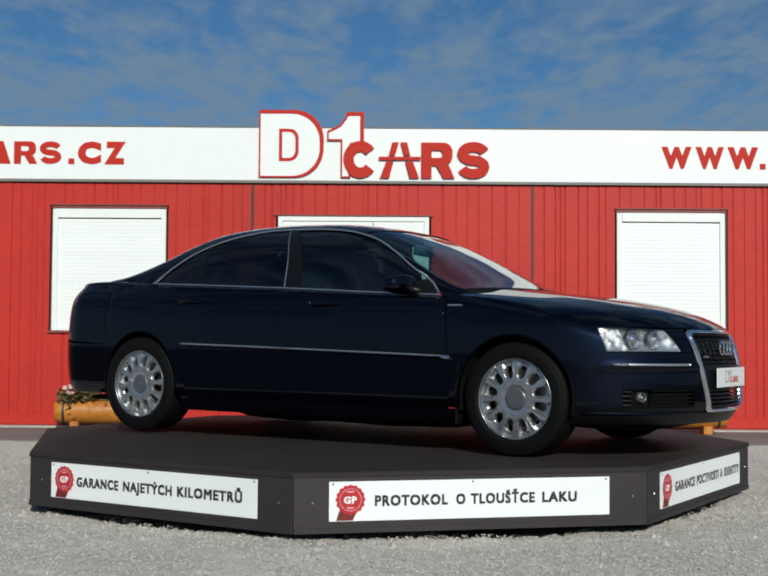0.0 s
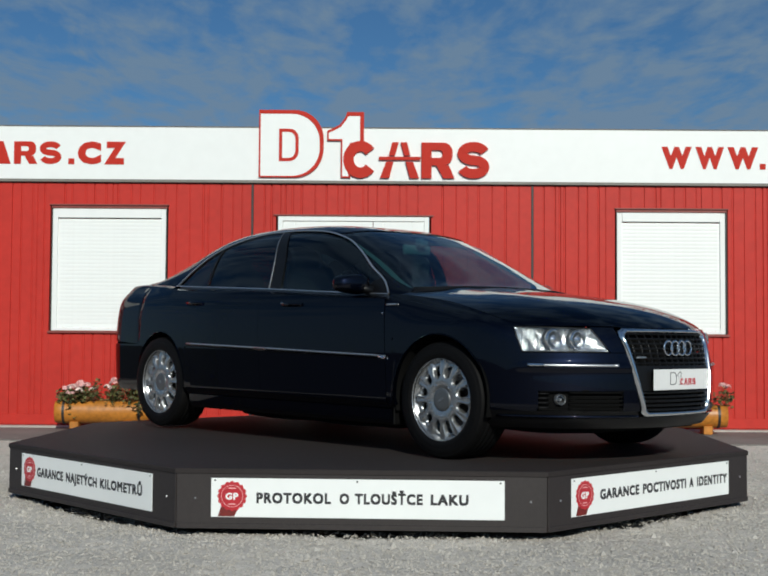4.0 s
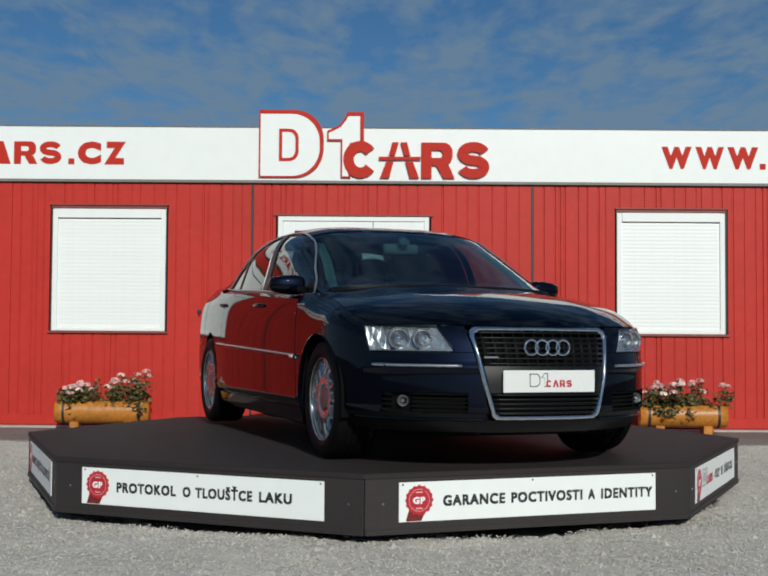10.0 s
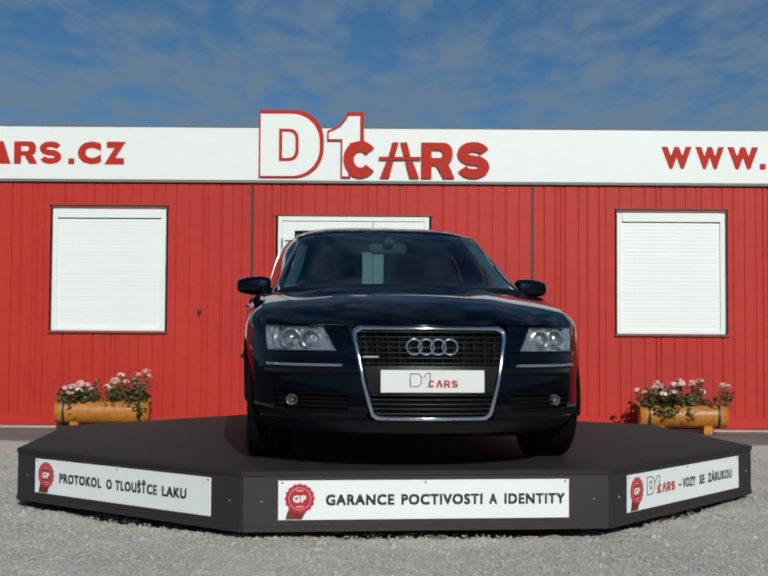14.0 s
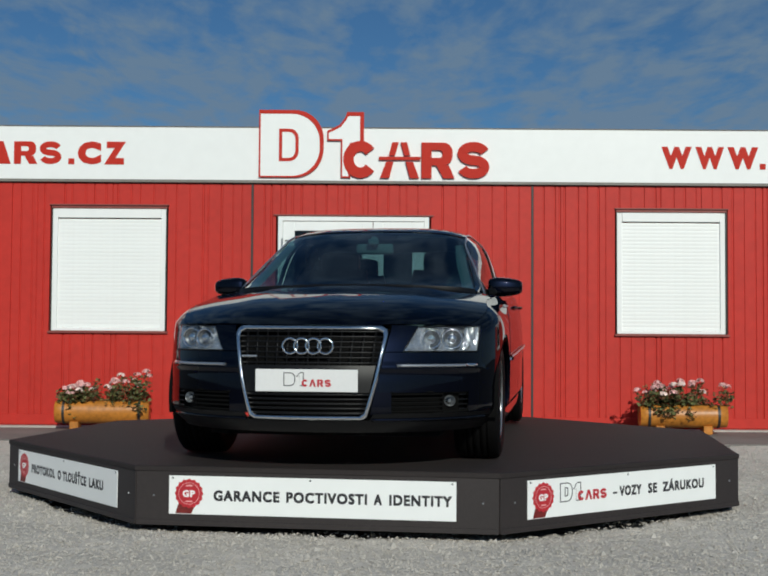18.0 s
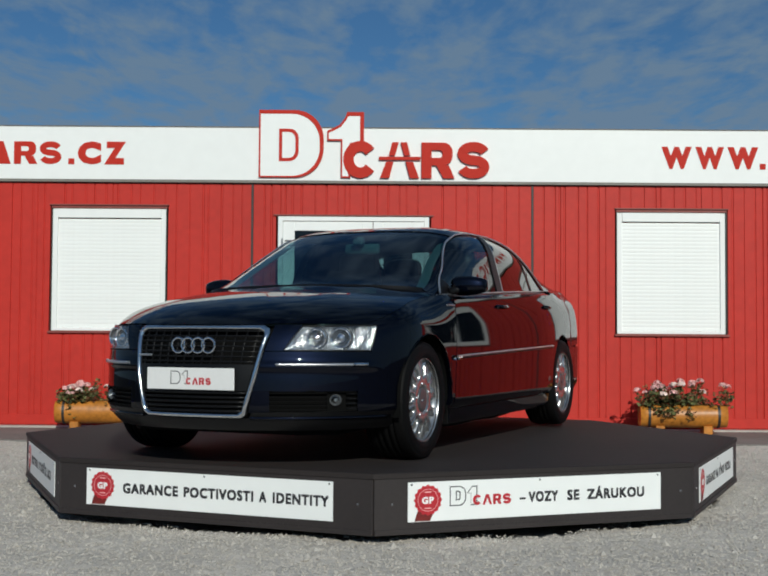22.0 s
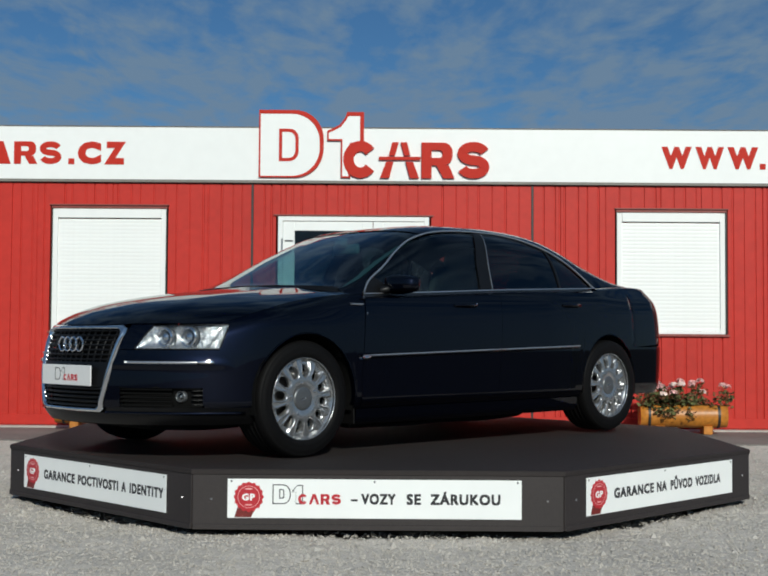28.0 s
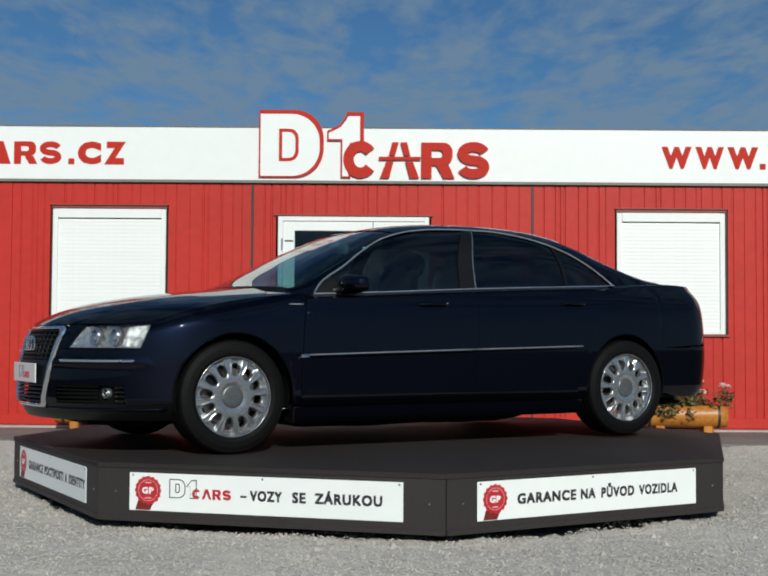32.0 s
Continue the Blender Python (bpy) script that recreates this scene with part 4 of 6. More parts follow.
FENDER_TOP = smooth_curve([(1.02, 0.928), (1.25, 0.907), (1.5, 0.871), (1.75, 0.812), (1.88, 0.771), (1.95, 0.751), (2.0, 0.737)])
HOOD_MID = smooth_curve([(1.20, 0.982), (1.40, 0.959), (1.72, 0.925), (2.03, 0.872), (2.20, 0.823), (2.30, 0.780), (2.35, 0.752), (2.375, 0.733)])


def hood_point(u, v):
    """u: 0 at the windscreen, 1 at the front edge; v: 0 on the middle line, 1 at the wing."""
    x1 = 2.372 - 0.377 * v ** 2.3
    x0 = 1.215 - 0.115 * v ** 2
    x = lerp(x0, x1, u)
    xe = lerp(1.10, 1.995, u)
    zt = FENDER_TOP(xe)
    ye = half_width(xe, zt) - 0.036
    zm = HOOD_MID(lerp(1.215, 2.372, u))
    y = v * ye
    crown = 0.005 * math.exp(-((v - 0.52) / 0.11) ** 2) * (1 - 0.6 * u)
    brow = 0.004 * u ** 8 * min(1.0, max(0.0, (v - 0.45) / 0.2)) * (1 - 0.7 * v ** 6)
    z = zm - (zm - zt) * (0.93 * v ** 2.0 + 0.07 * v ** 7) + crown + brow
    return Vector((x, y, z))


def trunk_point(u, v):
    ye = v * 0.58
    x0 = -1.985 + 0.10 * v ** 2
    x1 = 0.030 + X_REAR - (TAIL(1.03) + X_REAR) * (1 - (ye / (WIDTH(1.03) * 0.883)) ** N_REAR) ** (1 / N_REAR) + 0.004
    x = lerp(x0, x1, u)
    zc = lerp(1.090, 1.060, u ** 1.3) - 0.035 * max(0.0, (u - 0.75) / 0.25) ** 2
    y = v * lerp(0.705, 0.58, u ** 2.2)
    return Vector((x, y, zc - 0.036 * v ** 3 * (1 - 0.6 * u)))


def build_wheel(parent, side):
    """One alloy wheel; its outer face looks to +y, side -1 turns it round."""
    w = part("wheel", None, parent)
    tyre = [(0.222, -0.105), (0.235, -0.118), (0.27, -0.126), (0.300, -0.124), (0.318, -0.112), (0.326, -0.092), (0.327, -0.065)]
    for g in (-0.055, -0.02, 0.02, 0.055):
        tyre += [(0.327, g - 0.006), (0.319, g - 0.004), (0.319, g + 0.004), (0.327, g + 0.006)]
    tyre += [(0.327, 0.065), (0.326, 0.092), (0.318, 0.112), (0.310, 0.118), (0.307, 0.1175), (0.299, 0.1235), (0.275, 0.1275), (0.262, 0.1262), (0.258, 0.1275), (0.237, 0.120), (0.224, 0.108), (0.222, 0.09)]
    part("tyre", mesh_of("tyre", *lathe_data(tyre, 72), "rubber", True), w, "black road tyre")
    # rim barrel and lip
    lip = [(0.212, -0.10), (0.226, -0.105), (0.226, -0.098), (0.206, -0.09), (0.200, 0.03), (0.205, 0.080), (0.221, 0.098), (0.229, 0.110), (0.2305, 0.114), (0.2285, 0.1165), (0.2255, 0.114), (0.2235, 0.104)]
    part("rim_barrel", mesh_of("rim_barrel", *lathe_data(lip, 72), "alloy", True), w, "bright alloy rim flange")
    # face with twelve windows
    n, m, lays = 12, 40, 10
    vs, fs = [], []

    def dish(r):
        return 0.100 + 0.006 * math.exp(-((r - 0.10) / 0.05) ** 2) - 0.012 * max(0.0, (0.085 - r) / 0.085) - 0.004 * max(0.0, (r - 0.17) / 0.045)

    def pocket(r, a):
        """The sunk field outside each window, between two ridges."""
        w = 0.0245 + 0.09 * max(0.0, r - 0.13)
        d = (w - abs(a) * r) / 0.006
        e = min(1.0, max(0.0, (r - 0.128) / 0.02)) * min(1.0, max(0.0, (0.222 - r) / 0.006))
        return 0.014 * e * min(1.0, max(0.0, d)) - 0.0035 * math.exp(-((d + 0.5) / 0.55) ** 2) * e
    r0, r1, half = 0.045, 0.2245, math.pi / n
    for k in range(n):
        a0 = 2 * math.pi * k / n + half
        base = len(vs)
        loops = []
        for lay in range(lays):
            t = lay / (lays - 1)
            ring = []
            for q in range(m):
                b = 2 * math.pi * q / m
                ea, er = math.cos(b), math.sin(b)
                # window outline, wider at the rim
                wr = 0.156 + 0.037 * er
                wa = (0.0235 + 0.0035 * er) * (abs(ea) ** 0.62) * (1 if ea >= 0 else -1) / wr
                # border of the sector
                big = max(abs(ea), abs(er))
                sa, sr = ea / big, er / big
                br = (r0 + r1) / 2 + sr * (r1 - r0) / 2
                ba = sa * half
                rr, aa = lerp(wr, br, t), lerp(wa, ba, t)
                ring.append((rr * math.cos(a0 + aa), dish(rr) - pocket(rr, aa), rr * math.sin(a0 + aa)))
            loops.append(ring)
        inner = [(x * 0.985, y - 0.030, z * 0.985) for x, y, z in loops[0]]
        loops.insert(0, inner)
        for ring in loops:
            vs += ring
        for lay in range(lays):
            for q in range(m):
                p = (q + 1) % m
                fs.append([base + lay * m + q, base + lay * m + p, base + (lay + 1) * m + p, base + (lay + 1) * m + q])
    part("rim", mesh_of("rim", vs, fs, "alloy", True), w, "silver alloy wheel face with twelve windows")
    part("hub_cap", mesh_of("hub_cap", *lathe_data([(0.0001, 0.1068), (0.045, 0.1066), (0.058, 0.1062), (0.064, 0.1040), (0.066, 0.099), (0.067, 0.085)], 36), "cap", True), w, "grey round hub cap")
    for k in range(4):
        ring = [(-0.0165 + 0.011 * k + 0.007 * math.cos(2 * math.pi * i / 14), 0.1074, 0.007 * math.sin(2 * math.pi * i / 14)) for i in range(14)]
        part("cap_ring", mesh_of("cap_ring", *tube_data(ring, 0.0009, 5, True), "chrome", True), w)
    for k in range(5):
        a = 2 * math.pi * k / 5 + 0.3
        part("wheel_bolt", mesh_of("wheel_bolt", *moved(lathe_data([(0.0001, 0.112), (0.006, 0.1115), (0.008, 0.108), (0.008, 0.095)], 8), pose(0.090 * math.cos(a), 0.0, 0.090 * math.sin(a))), "chrome"), w)
    part("brake_disc", mesh_of("brake_disc", *lathe_data([(0.05, 0.03), (0.165, 0.03), (0.165, 0.0), (0.05, 0.0)], 40, True), "disc", False), w, "grey steel brake disc")
    cal = [(math.cos(a) * r, y, math.sin(a) * r) for a in np.linspace(0.5, 1.4, 6) for r, y in ((0.10, 0.05), (0.19, 0.05), (0.19, -0.03), (0.10, -0.03))]
    cf = [[i * 4 + j, i * 4 + (j + 1) % 4, i * 4 + 4 + (j + 1) % 4, i * 4 + 4 + j] for i in range(5) for j in range(4)] + [[0, 1, 2, 3], [20, 21, 22, 23]]
    part("brake_caliper", mesh_of("brake_caliper", cal, cf, "black"), w)
    return w


def seat_data(w, h):
    """A seat back with bolsters, in its own space: x forward, y across, base at z 0."""
    def f(u, v):
        a = (v - 0.5) * 2
        x = -0.32 * u * h - 0.02 + 0.05 * abs(a) ** 3 - 0.03 * math.sin(u * 3.1)
        return Vector((x, a * w / 2 * (1 - 0.22 * u ** 3), u * h))
    front = grid_data(f, 10, 8)
    back = [v + Vector((-0.11 * (1 - abs((i // 11) / 8 - 0.5) * 0.9), 0, 0)) for i, v in enumerate(front[0])]
    n = len(front[0])
    rim = [i for i in range(11)] + [11 * j + 10 for j in range(1, 9)] + [88 + i for i in range(9, -1, -1)] + [11 * j for j in range(7, 0, -1)]
    return front[0] + back, front[1] + [[i + n for i in f[::-1]] for f in front[1]] + [[rim[i], rim[(i + 1) % len(rim)], rim[(i + 1) % len(rim)] + n, rim[i] + n] for i in range(len(rim))]


def build_cabin(car):
    def tub(u, v):
        x = lerp(1.15, -1.9, u)
        return Vector((x, v * (LEDGE(x) - 0.05), 0.30 + 0.35 * v ** 8))
    whole("cabin_floor", tub, 12, 8, "cabin", car, "dark cabin floor")
    def dash(u, v):
        a = u * math.pi * 0.62
        return Vector((1.13 - 0.13 * v ** 2 - 0.42 * math.sin(a) * 0.9, v * 0.76, 0.945 - 0.06 * v ** 3 - 0.13 * (1 - math.cos(a))))
    whole("dashboard", dash, 10, 8, "cabin", car, "dark grey dashboard")
    back = seat_data(0.52, 0.64)
    for x, ys in ((-0.17, (0.38, -0.38)), (-1.02, (0.38, -0.38))):
        for y in ys:
            seat = part("seat", None, car, m=pose(x, y, 0.46))
            part("backrest", mesh_of("backrest", *moved(back, pose(0, 0, 0.06)), "cabin", True), seat, "dark leather backrest")
            part("cushion", mesh_of("cushion", *moved(box_data(-0.08, 0.46, -0.26, 0.26, -0.08, 0.08, 0.04), Matrix.Identity(4)), "cabin", True), seat)
            head = [Vector((-0.27 - 0.07 * math.cos(b) * (1 if abs(math.cos(b)) > 0.2 else 0.6), 0.135 * a, 0.76 + 0.085 * math.sin(b) - 0.02 * a * a)) for a in np.linspace(-1, 1, 7) for b in np.linspace(0, 2 * math.pi, 12, endpoint=False)]
            hf = [[i * 12 + j, i * 12 + (j + 1) % 12, i * 12 + 12 + (j + 1) % 12, i * 12 + 12 + j] for i in range(6) for j in range(12)] + [list(range(12)), list(range(72, 84))]
            part("headrest", mesh_of("headrest", head, hf, "cabin", True), seat, "dark leather headrest")
    ring = [(0.19 * math.sin(2 * math.pi * i / 28) * 0.36, 0.19 * math.cos(2 * math.pi * i / 28), 0.19 * math.sin(2 * math.pi * i / 28) * 0.93) for i in range(28)]
    part("steering_wheel", mesh_of("steering_wheel", *join_data(tube_data(ring, 0.014, 8, True), box_data(0.0, 0.05, -0.06, 0.06, -0.05, 0.05, 0.01), box_data(0.0, 0.02, -0.18, 0.18, -0.015, 0.015, 0.004)), "black", True), car, "black steering wheel", pose(0.56, 0.38, 0.83, 0, 18, 0))
    part("inside_mirror", mesh_of("inside_mirror", *join_data(box_data(-0.02, 0.015, -0.125, 0.125, -0.035, 0.035, 0.012), box_data(0.0, 0.06, -0.02, 0.02, 0.01, 0.08, 0.008)), "trim_cloth", True), car, "grey inside mirror", pose(0.34, 0, 1.262))
    box("rain_sensor", (0.37, 0.42, -0.035, 0.035, 1.285, 1.325), "trim_cloth", car, 0.008, "grey sensor cover")
    part("sun_visor", mesh_of("sun_visor", *box_data(-0.09, 0.06, 0.14, 0.5, -0.008, 0.008, 0.004), "cabin"), car, "", pose(0.22, 0, 1.355, 0, 12, 0))
    part("sun_visor", mesh_of("sun_visor", *box_data(-0.09, 0.06, -0.5, -0.14, -0.008, 0.008, 0.004), "cabin"), car, "", pose(0.22, 0, 1.355, 0, 12, 0))
    def lining(u, v):
        x = lerp(0.24, -1.18, u)
        return canopy(x, v * phi_at_z(x, EYE(x)), -0.03)
    whole("headlining", lining, 16, 10, "cabin", car, "dark headlining")
    def shelf(u, v):
        x = lerp(-1.28, -1.97, u)
        return Vector((x, v * (LEDGE(x) - 0.03), 0.99 + 0.03 * u))
    whole("rear_shelf", shelf, 4, 6, "cabin", car, "dark rear shelf")
    for s in (1, -1):
        def card(u, v):
            x = lerp(1.0, -1.25, u)
            return Vector((x, s * (LEDGE(x) - 0.02 - 0.03 * (1 - v)), lerp(0.34, BELT(x) - 0.01, v)))
        thick(part("door_lining", mesh_of("door_lining", *grid_data(card, 16, 4), "cabin", True), car, "dark door lining"), 0.01)


def build_car():
    car = empty("car", pose(AX, AY, DECK))
    tagged(car, "dark navy blue executive saloon with silver alloy wheels", "car")
    gap = 0.0008

    # --- doors and side panels ---
    def side(x0, x1, low, high, nu, nv, roll=0.0, round_rear=False):
        """A skin panel between two edges (functions of v) and two heights (functions of x)."""
        def f(u, v):
            x = lerp(x0(v), x1(v), u)
            z = lerp(low(x), high(x), v)
            e = max(0.0, (z - high(x) + 0.07) / 0.07)
            if round_rear:
                return Vector((x, rear_half(x, z), z))
            return Vector((x, half_width(x, z) - roll * e * e, z))
        return grid_data(f, nu, nv)

    def rear_half(x, z):
        """Half width of the rear wings, rounded over towards the boot."""
        e = max(0.0, (z - rear_top(x) + 0.16) / 0.16)
        return half_width(x, z) - 0.036 * e ** 2.5 * min(1.0, max(0.0, (-1.40 - x) / 0.5)) * (1 + 0.45 * min(1.0, max(0.0, (-2.1 - x) / 0.22)))

    belt_low = lambda x: BELT(x) - 0.024
    door_bot = lambda x: 0.262
    fend_edge = lambda v: lerp(1.075, 1.03, v ** 2)
    b_edge = lambda v: lerp(-0.135, -0.205, v)
    rear_edge = smooth_curve([(0.0, -0.985), (0.25, -0.99), (0.5, -1.07), (0.75, -1.20), (1.0, -1.33)])
    doors = pair("front_door", side(lambda v: fend_edge(v) - gap, lambda v: b_edge(v) + gap, door_bot, belt_low, 24, 60), "paint", car, "dark navy front door")
    rdoors = pair("rear_door", side(lambda v: b_edge(v) - gap, lambda v: rear_edge(v) + gap, door_bot, belt_low, 20, 60), "paint", car, "dark navy rear door")
    def sill(u, v):
        x, z = lerp(1.10, -1.04, u), lerp(0.165, 0.2565, v)
        return Vector((x, half_width(x, 0.262) + 0.004 - 0.16 * (0.2565 - z) - 14.0 * max(0.0, 0.200 - z) ** 2, z))
    pair("sill", grid_data(sill, 20, 10), "paint", car, "dark navy sill")
    seam = lambda x: 0.415 + (x - 1.86) * 1.276
    fend_low = lambda x: max(arch_z(x, 0.262), seam(x) if x > 1.80 else 0.0)
    pair("front_wing", side(lambda v: fend_edge(v) + gap, lambda v: 1.86, fend_low, lambda x: FENDER_TOP(x), 60, 20, 0.034), "paint", car, "dark navy front wing", 0)
    def top_x(z):
        lo, hi = 1.80, 2.0
        for _ in range(24):
            mid = (lo + hi) / 2
            lo, hi = (mid, hi) if FENDER_TOP(mid) > z else (lo, mid)
        return lo
    def corner(u, v):
        if v <= 0.6:
            z = lerp(0.415, 0.7375, v / 0.6)
            xe = 1.86 + (z - 0.415) / 1.276 if z < 0.604 else lerp(2.008, 1.952, (z - 0.604) / 0.134)
        else:
            z = lerp(0.739, FENDER_TOP(1.86), (v - 0.6) / 0.4)
            xe = top_x(z)
        x = lerp(1.86, xe, u)
        e = max(0.0, (z - FENDER_TOP(x) + 0.07) / 0.07)
        return Vector((x, half_width(x, z) - 0.034 * e * e, z))
    pair("wing_corner", grid_data(corner, 12, 40), "paint", car, "", 0)
    rb_seam = lambda x: 0.60 - (x + 1.8) * 0.05
    rear_top = lambda x: BELT(x) - 0.012 + 0.005 * min(1.0, max(0.0, -x - 1.9) / 0.2) - 0.02 * min(1.0, max(0.0, (-x - 1.6) / 0.5)) - 0.28 * max(0.0, -x - 2.15) ** 2
    rear_low = lambda x: arch_z(x, 0.262) if x > -1.80 else max(arch_z(x, 0.2), rb_seam(x) + gap)
    pair("rear_wing", side(lambda v: rear_edge(v) - gap, lambda v: -2.32, rear_low, rear_top, 64, 18, 0.0, True), "paint", car, "dark navy rear wing")

    # --- rolled lips of the wheel arches, and liners ---
    for ax in (FAX, RAX):
        def lip(u, v):
            a = lerp(-0.15, math.pi + 0.15, u)
            x, z = ax + (ARCH - 0.004) * math.cos(a), WR + 0.012 + (ARCH - 0.004) * math.sin(a)
            z = max(z, 0.262)
            return Vector((x, half_width(x, z) + 0.0035 - 0.028 * v, z - 0.004 * math.sin(v * math.pi)))
        pair("arch_lip", grid_data(lip, 36, 3), "paint", car, t=0.003)
        def liner(u, v):
            a = lerp(-0.25, math.pi + 0.25, u)
            return Vector((ax + (ARCH + 0.004) * math.cos(a), lerp(half_width(ax, 0.5) - 0.026, 0.55, v), WR + 0.012 + (ARCH + 0.004) * math.sin(a)))
        pair("arch_liner", grid_data(liner, 24, 3), "matt", car, "black wheel arch liner")

    # --- dark inner body behind the gaps ---
    def inner(u, v):
        x = lerp(1.04, -1.0, u)
        z = lerp(0.19, BELT(x) - 0.04, v)
        return Vector((x, half_width(x, z) - 0.018, z))
    pair("inner_side", grid_data(inner, 24, 8), "matt", car, "black inner body")
    def under(u, v):
        x = lerp(2.2, -2.3, u)
        mid = blend(-0.90, -0.45, x) * (1 - blend(0.98, 1.08, x))
        return Vector((x, v * min(0.62 + 0.17 * mid, half_width(x, 0.2) - 0.1), 0.175 - 0.040 * mid + 0.04 * max(0, -x - 1.6) + 0.004 * math.sin(x * 9)))
    whole("underbody", under, 60, 6, "matt", car, "black underbody", 0.02)
    box("exhaust", (-2.2, -1.9, 0.25, 0.6, 0.2, 0.3), "matt", car, 0.03)

    # --- bonnet, boot ---
    whole("bonnet", lambda u, v: hood_point(u, v), 44, 20, "paint", car, "dark navy bonnet")
    whole("boot_lid", lambda u, v: trunk_point(u, v), 12, 12, "paint", car, "dark navy boot lid")
    def shoulder(u, v):
        x = lerp(-1.40, -2.325, u)
        z = rear_top(x)
        a = Vector((x, rear_half(x, z), z))
        w = min(1.0, max(0.0, (-x - 1.86) / 0.1))
        q = trunk_point(max(0.0, min(1.0, (-x - 1.885) / 0.455)), 1.0)
        b = Vector((x, LEDGE(x) if w == 0 else lerp(LEDGE(x), q.y, w), lerp(BELT(x), q.z, w)))
        return a.lerp(b, v) + Vector((0, 0, 0.010 * math.sin(math.pi * v)))
    pair("rear_shoulder", grid_data(shoulder, 24, 5), "paint", car)
    # --- cowl and belt ledge ---
    def cowl(u, v):
        a = hood_point(0.0, v)
        w = 0.738
        x = 1.175 - 0.115 * v ** 2
        b = canopy(x, v * phi_at_y(x, w * 0.98))
        return a.lerp(b, u) - Vector((0, 0, 0.016 * math.sin(math.pi * u)))
    whole("cowl", cowl, 4, 16, "black", car, "black plastic cowl")
    def ledge(u, v):
        x = lerp(1.06, -1.47, u)
        z = belt_low(x)
        a = Vector((x, half_width(x, z) - 0.001, z))
        b = canopy(x, math.pi / 2, -0.004)
        return a.lerp(b, v) + Vector((0, 0, 0.003 * math.sin(math.pi * v)))
    pair("belt_ledge", grid_data(ledge, 30, 6), "paint", car)
    def strip(u, v):
        x = lerp(0.920, -1.46, u)
        p = canopy(x, math.pi / 2)
        a = v * math.pi
        return Vector((x, p.y + 0.008 - 0.006 * math.cos(a), BELT(x) + 0.001 + 0.009 * math.sin(a) - 0.004 * math.cos(a)))
    pair("belt_trim", grid_data(strip, 40, 4), "satin", car, "satin aluminium belt trim", 0.002)

    # --- cabin skin ---
    ws_top = lambda v: 0.300 - 0.075 * v ** 2
    ws_bot = lambda v: 1.175 - 0.115 * v ** 2
    ws_w = smooth_curve([(1.2, 0.745), (0.92, 0.712), (0.6, 0.650), (0.25, 0.610), (0.0, 0.59)])
    def screen(u, v):
        x = lerp(ws_bot(v), ws_top(v), u)
        return canopy(x, v * phi_at_y(x, ws_w(x)), -0.004)
    whole("windscreen", screen, 24, 20, "screen_glass", car, "tinted windscreen", 0.0)
    def cover(u, v):
        x = lerp(1.02, 0.34, u)
        return canopy(x, phi_at_y(x, ws_w(x) - 0.004 - 0.055 * v), -0.016 - 0.03 * v)
    pair("pillar_cover", grid_data(cover, 14, 4), "trim_cloth", car, "grey inner pillar cover")
    bl_top = lambda v: -1.16 + 0.05 * v ** 2
    bl_bot = lambda v: -1.95 + 0.10 * v ** 2
    bl_w = smooth_curve([(-1.0, 0.57), (-1.4, 0.60), (-1.8, 0.64), (-2.0, 0.66)])
    def back(u, v):
        x = lerp(bl_top(v), bl_bot(v), u)
        return canopy(x, v * phi_at_y(x, bl_w(x)), -0.004)
    whole("rear_window", back, 16, 16, "glass", car, "dark tinted rear window", 0.0)
    rail = lambda x: phi_at_y(x, ws_w(x) if x > 0 else (0.58 if x > -1.0 else bl_w(x)))
    def roof(u, v):
        x = lerp(ws_top(v) - gap, bl_top(v) + gap, u)
        return canopy(x, v * rail(x))
    whole("roof", roof, 30, 16, "paint", car, "dark navy roof")
    trim = 0.017
    def eye_phi(x, d=0.0):
        z = EYE(x) + d if -1.455 < x < 0.915 else BELT(x)
        return phi_at_z(x, min(z, CREST(x) - 0.01)) if z > BELT(x) + 0.002 else math.pi / 2
    def pillar(u, v):
        x = lerp(1.085, -1.93, u)
        a = rail(x) + 0.004
        b = max(a + 0.002, eye_phi(x, trim))
        return canopy(x, lerp(a, b, v))
    pair("roof_side", grid_data(pillar, 80, 8), "paint", car, "dark navy pillars and roof rail")
    # chrome line over the side windows
    line = [canopy(x, eye_phi(x, 0.006), 0.003) for x in np.concatenate([np.linspace(0.914, 0.3, 30), np.linspace(0.27, -0.9, 26), np.linspace(-0.94, -1.454, 26)])]
    pair("window_trim", tube_data(line, 0.0062, 6), "satin", car, "satin aluminium window surround", 0)

    # --- side windows ---
    def pane(xa, xb, nu=20, nv=10):
        def f(u, v):
            xm0, xm1 = xa(v), xb(v)
            x = lerp(xm0, xm1, u)
            return canopy(x, lerp(math.pi / 2, eye_phi(x, 0.015), v), -0.008)
        return grid_data(f, nu, nv)
    pair("side_window", pane(lambda v: 0.905, lambda v: lerp(-0.135, -0.275, v), 40, 10), "side_glass", car, "dark tinted front side window", 0)
    pair("side_window", pane(lambda v: lerp(-0.247, -0.340, v), lambda v: lerp(-1.012, -0.966, v), 26, 10), "dark_glass", car, "dark tinted rear side window", 0)
    pair("quarter_window", pane(lambda v: lerp(-1.033, -0.985, v), lambda v: -1.44, 20, 10), "dark_glass", car, "dark tinted quarter window", 0)
    def post(xa, xb, out):
        def f(u, v):
            x = lerp(xa(v), xb(v), u)
            return canopy(x, lerp(math.pi / 2, eye_phi(x), v), out)
        return grid_data(f, 4, 10)
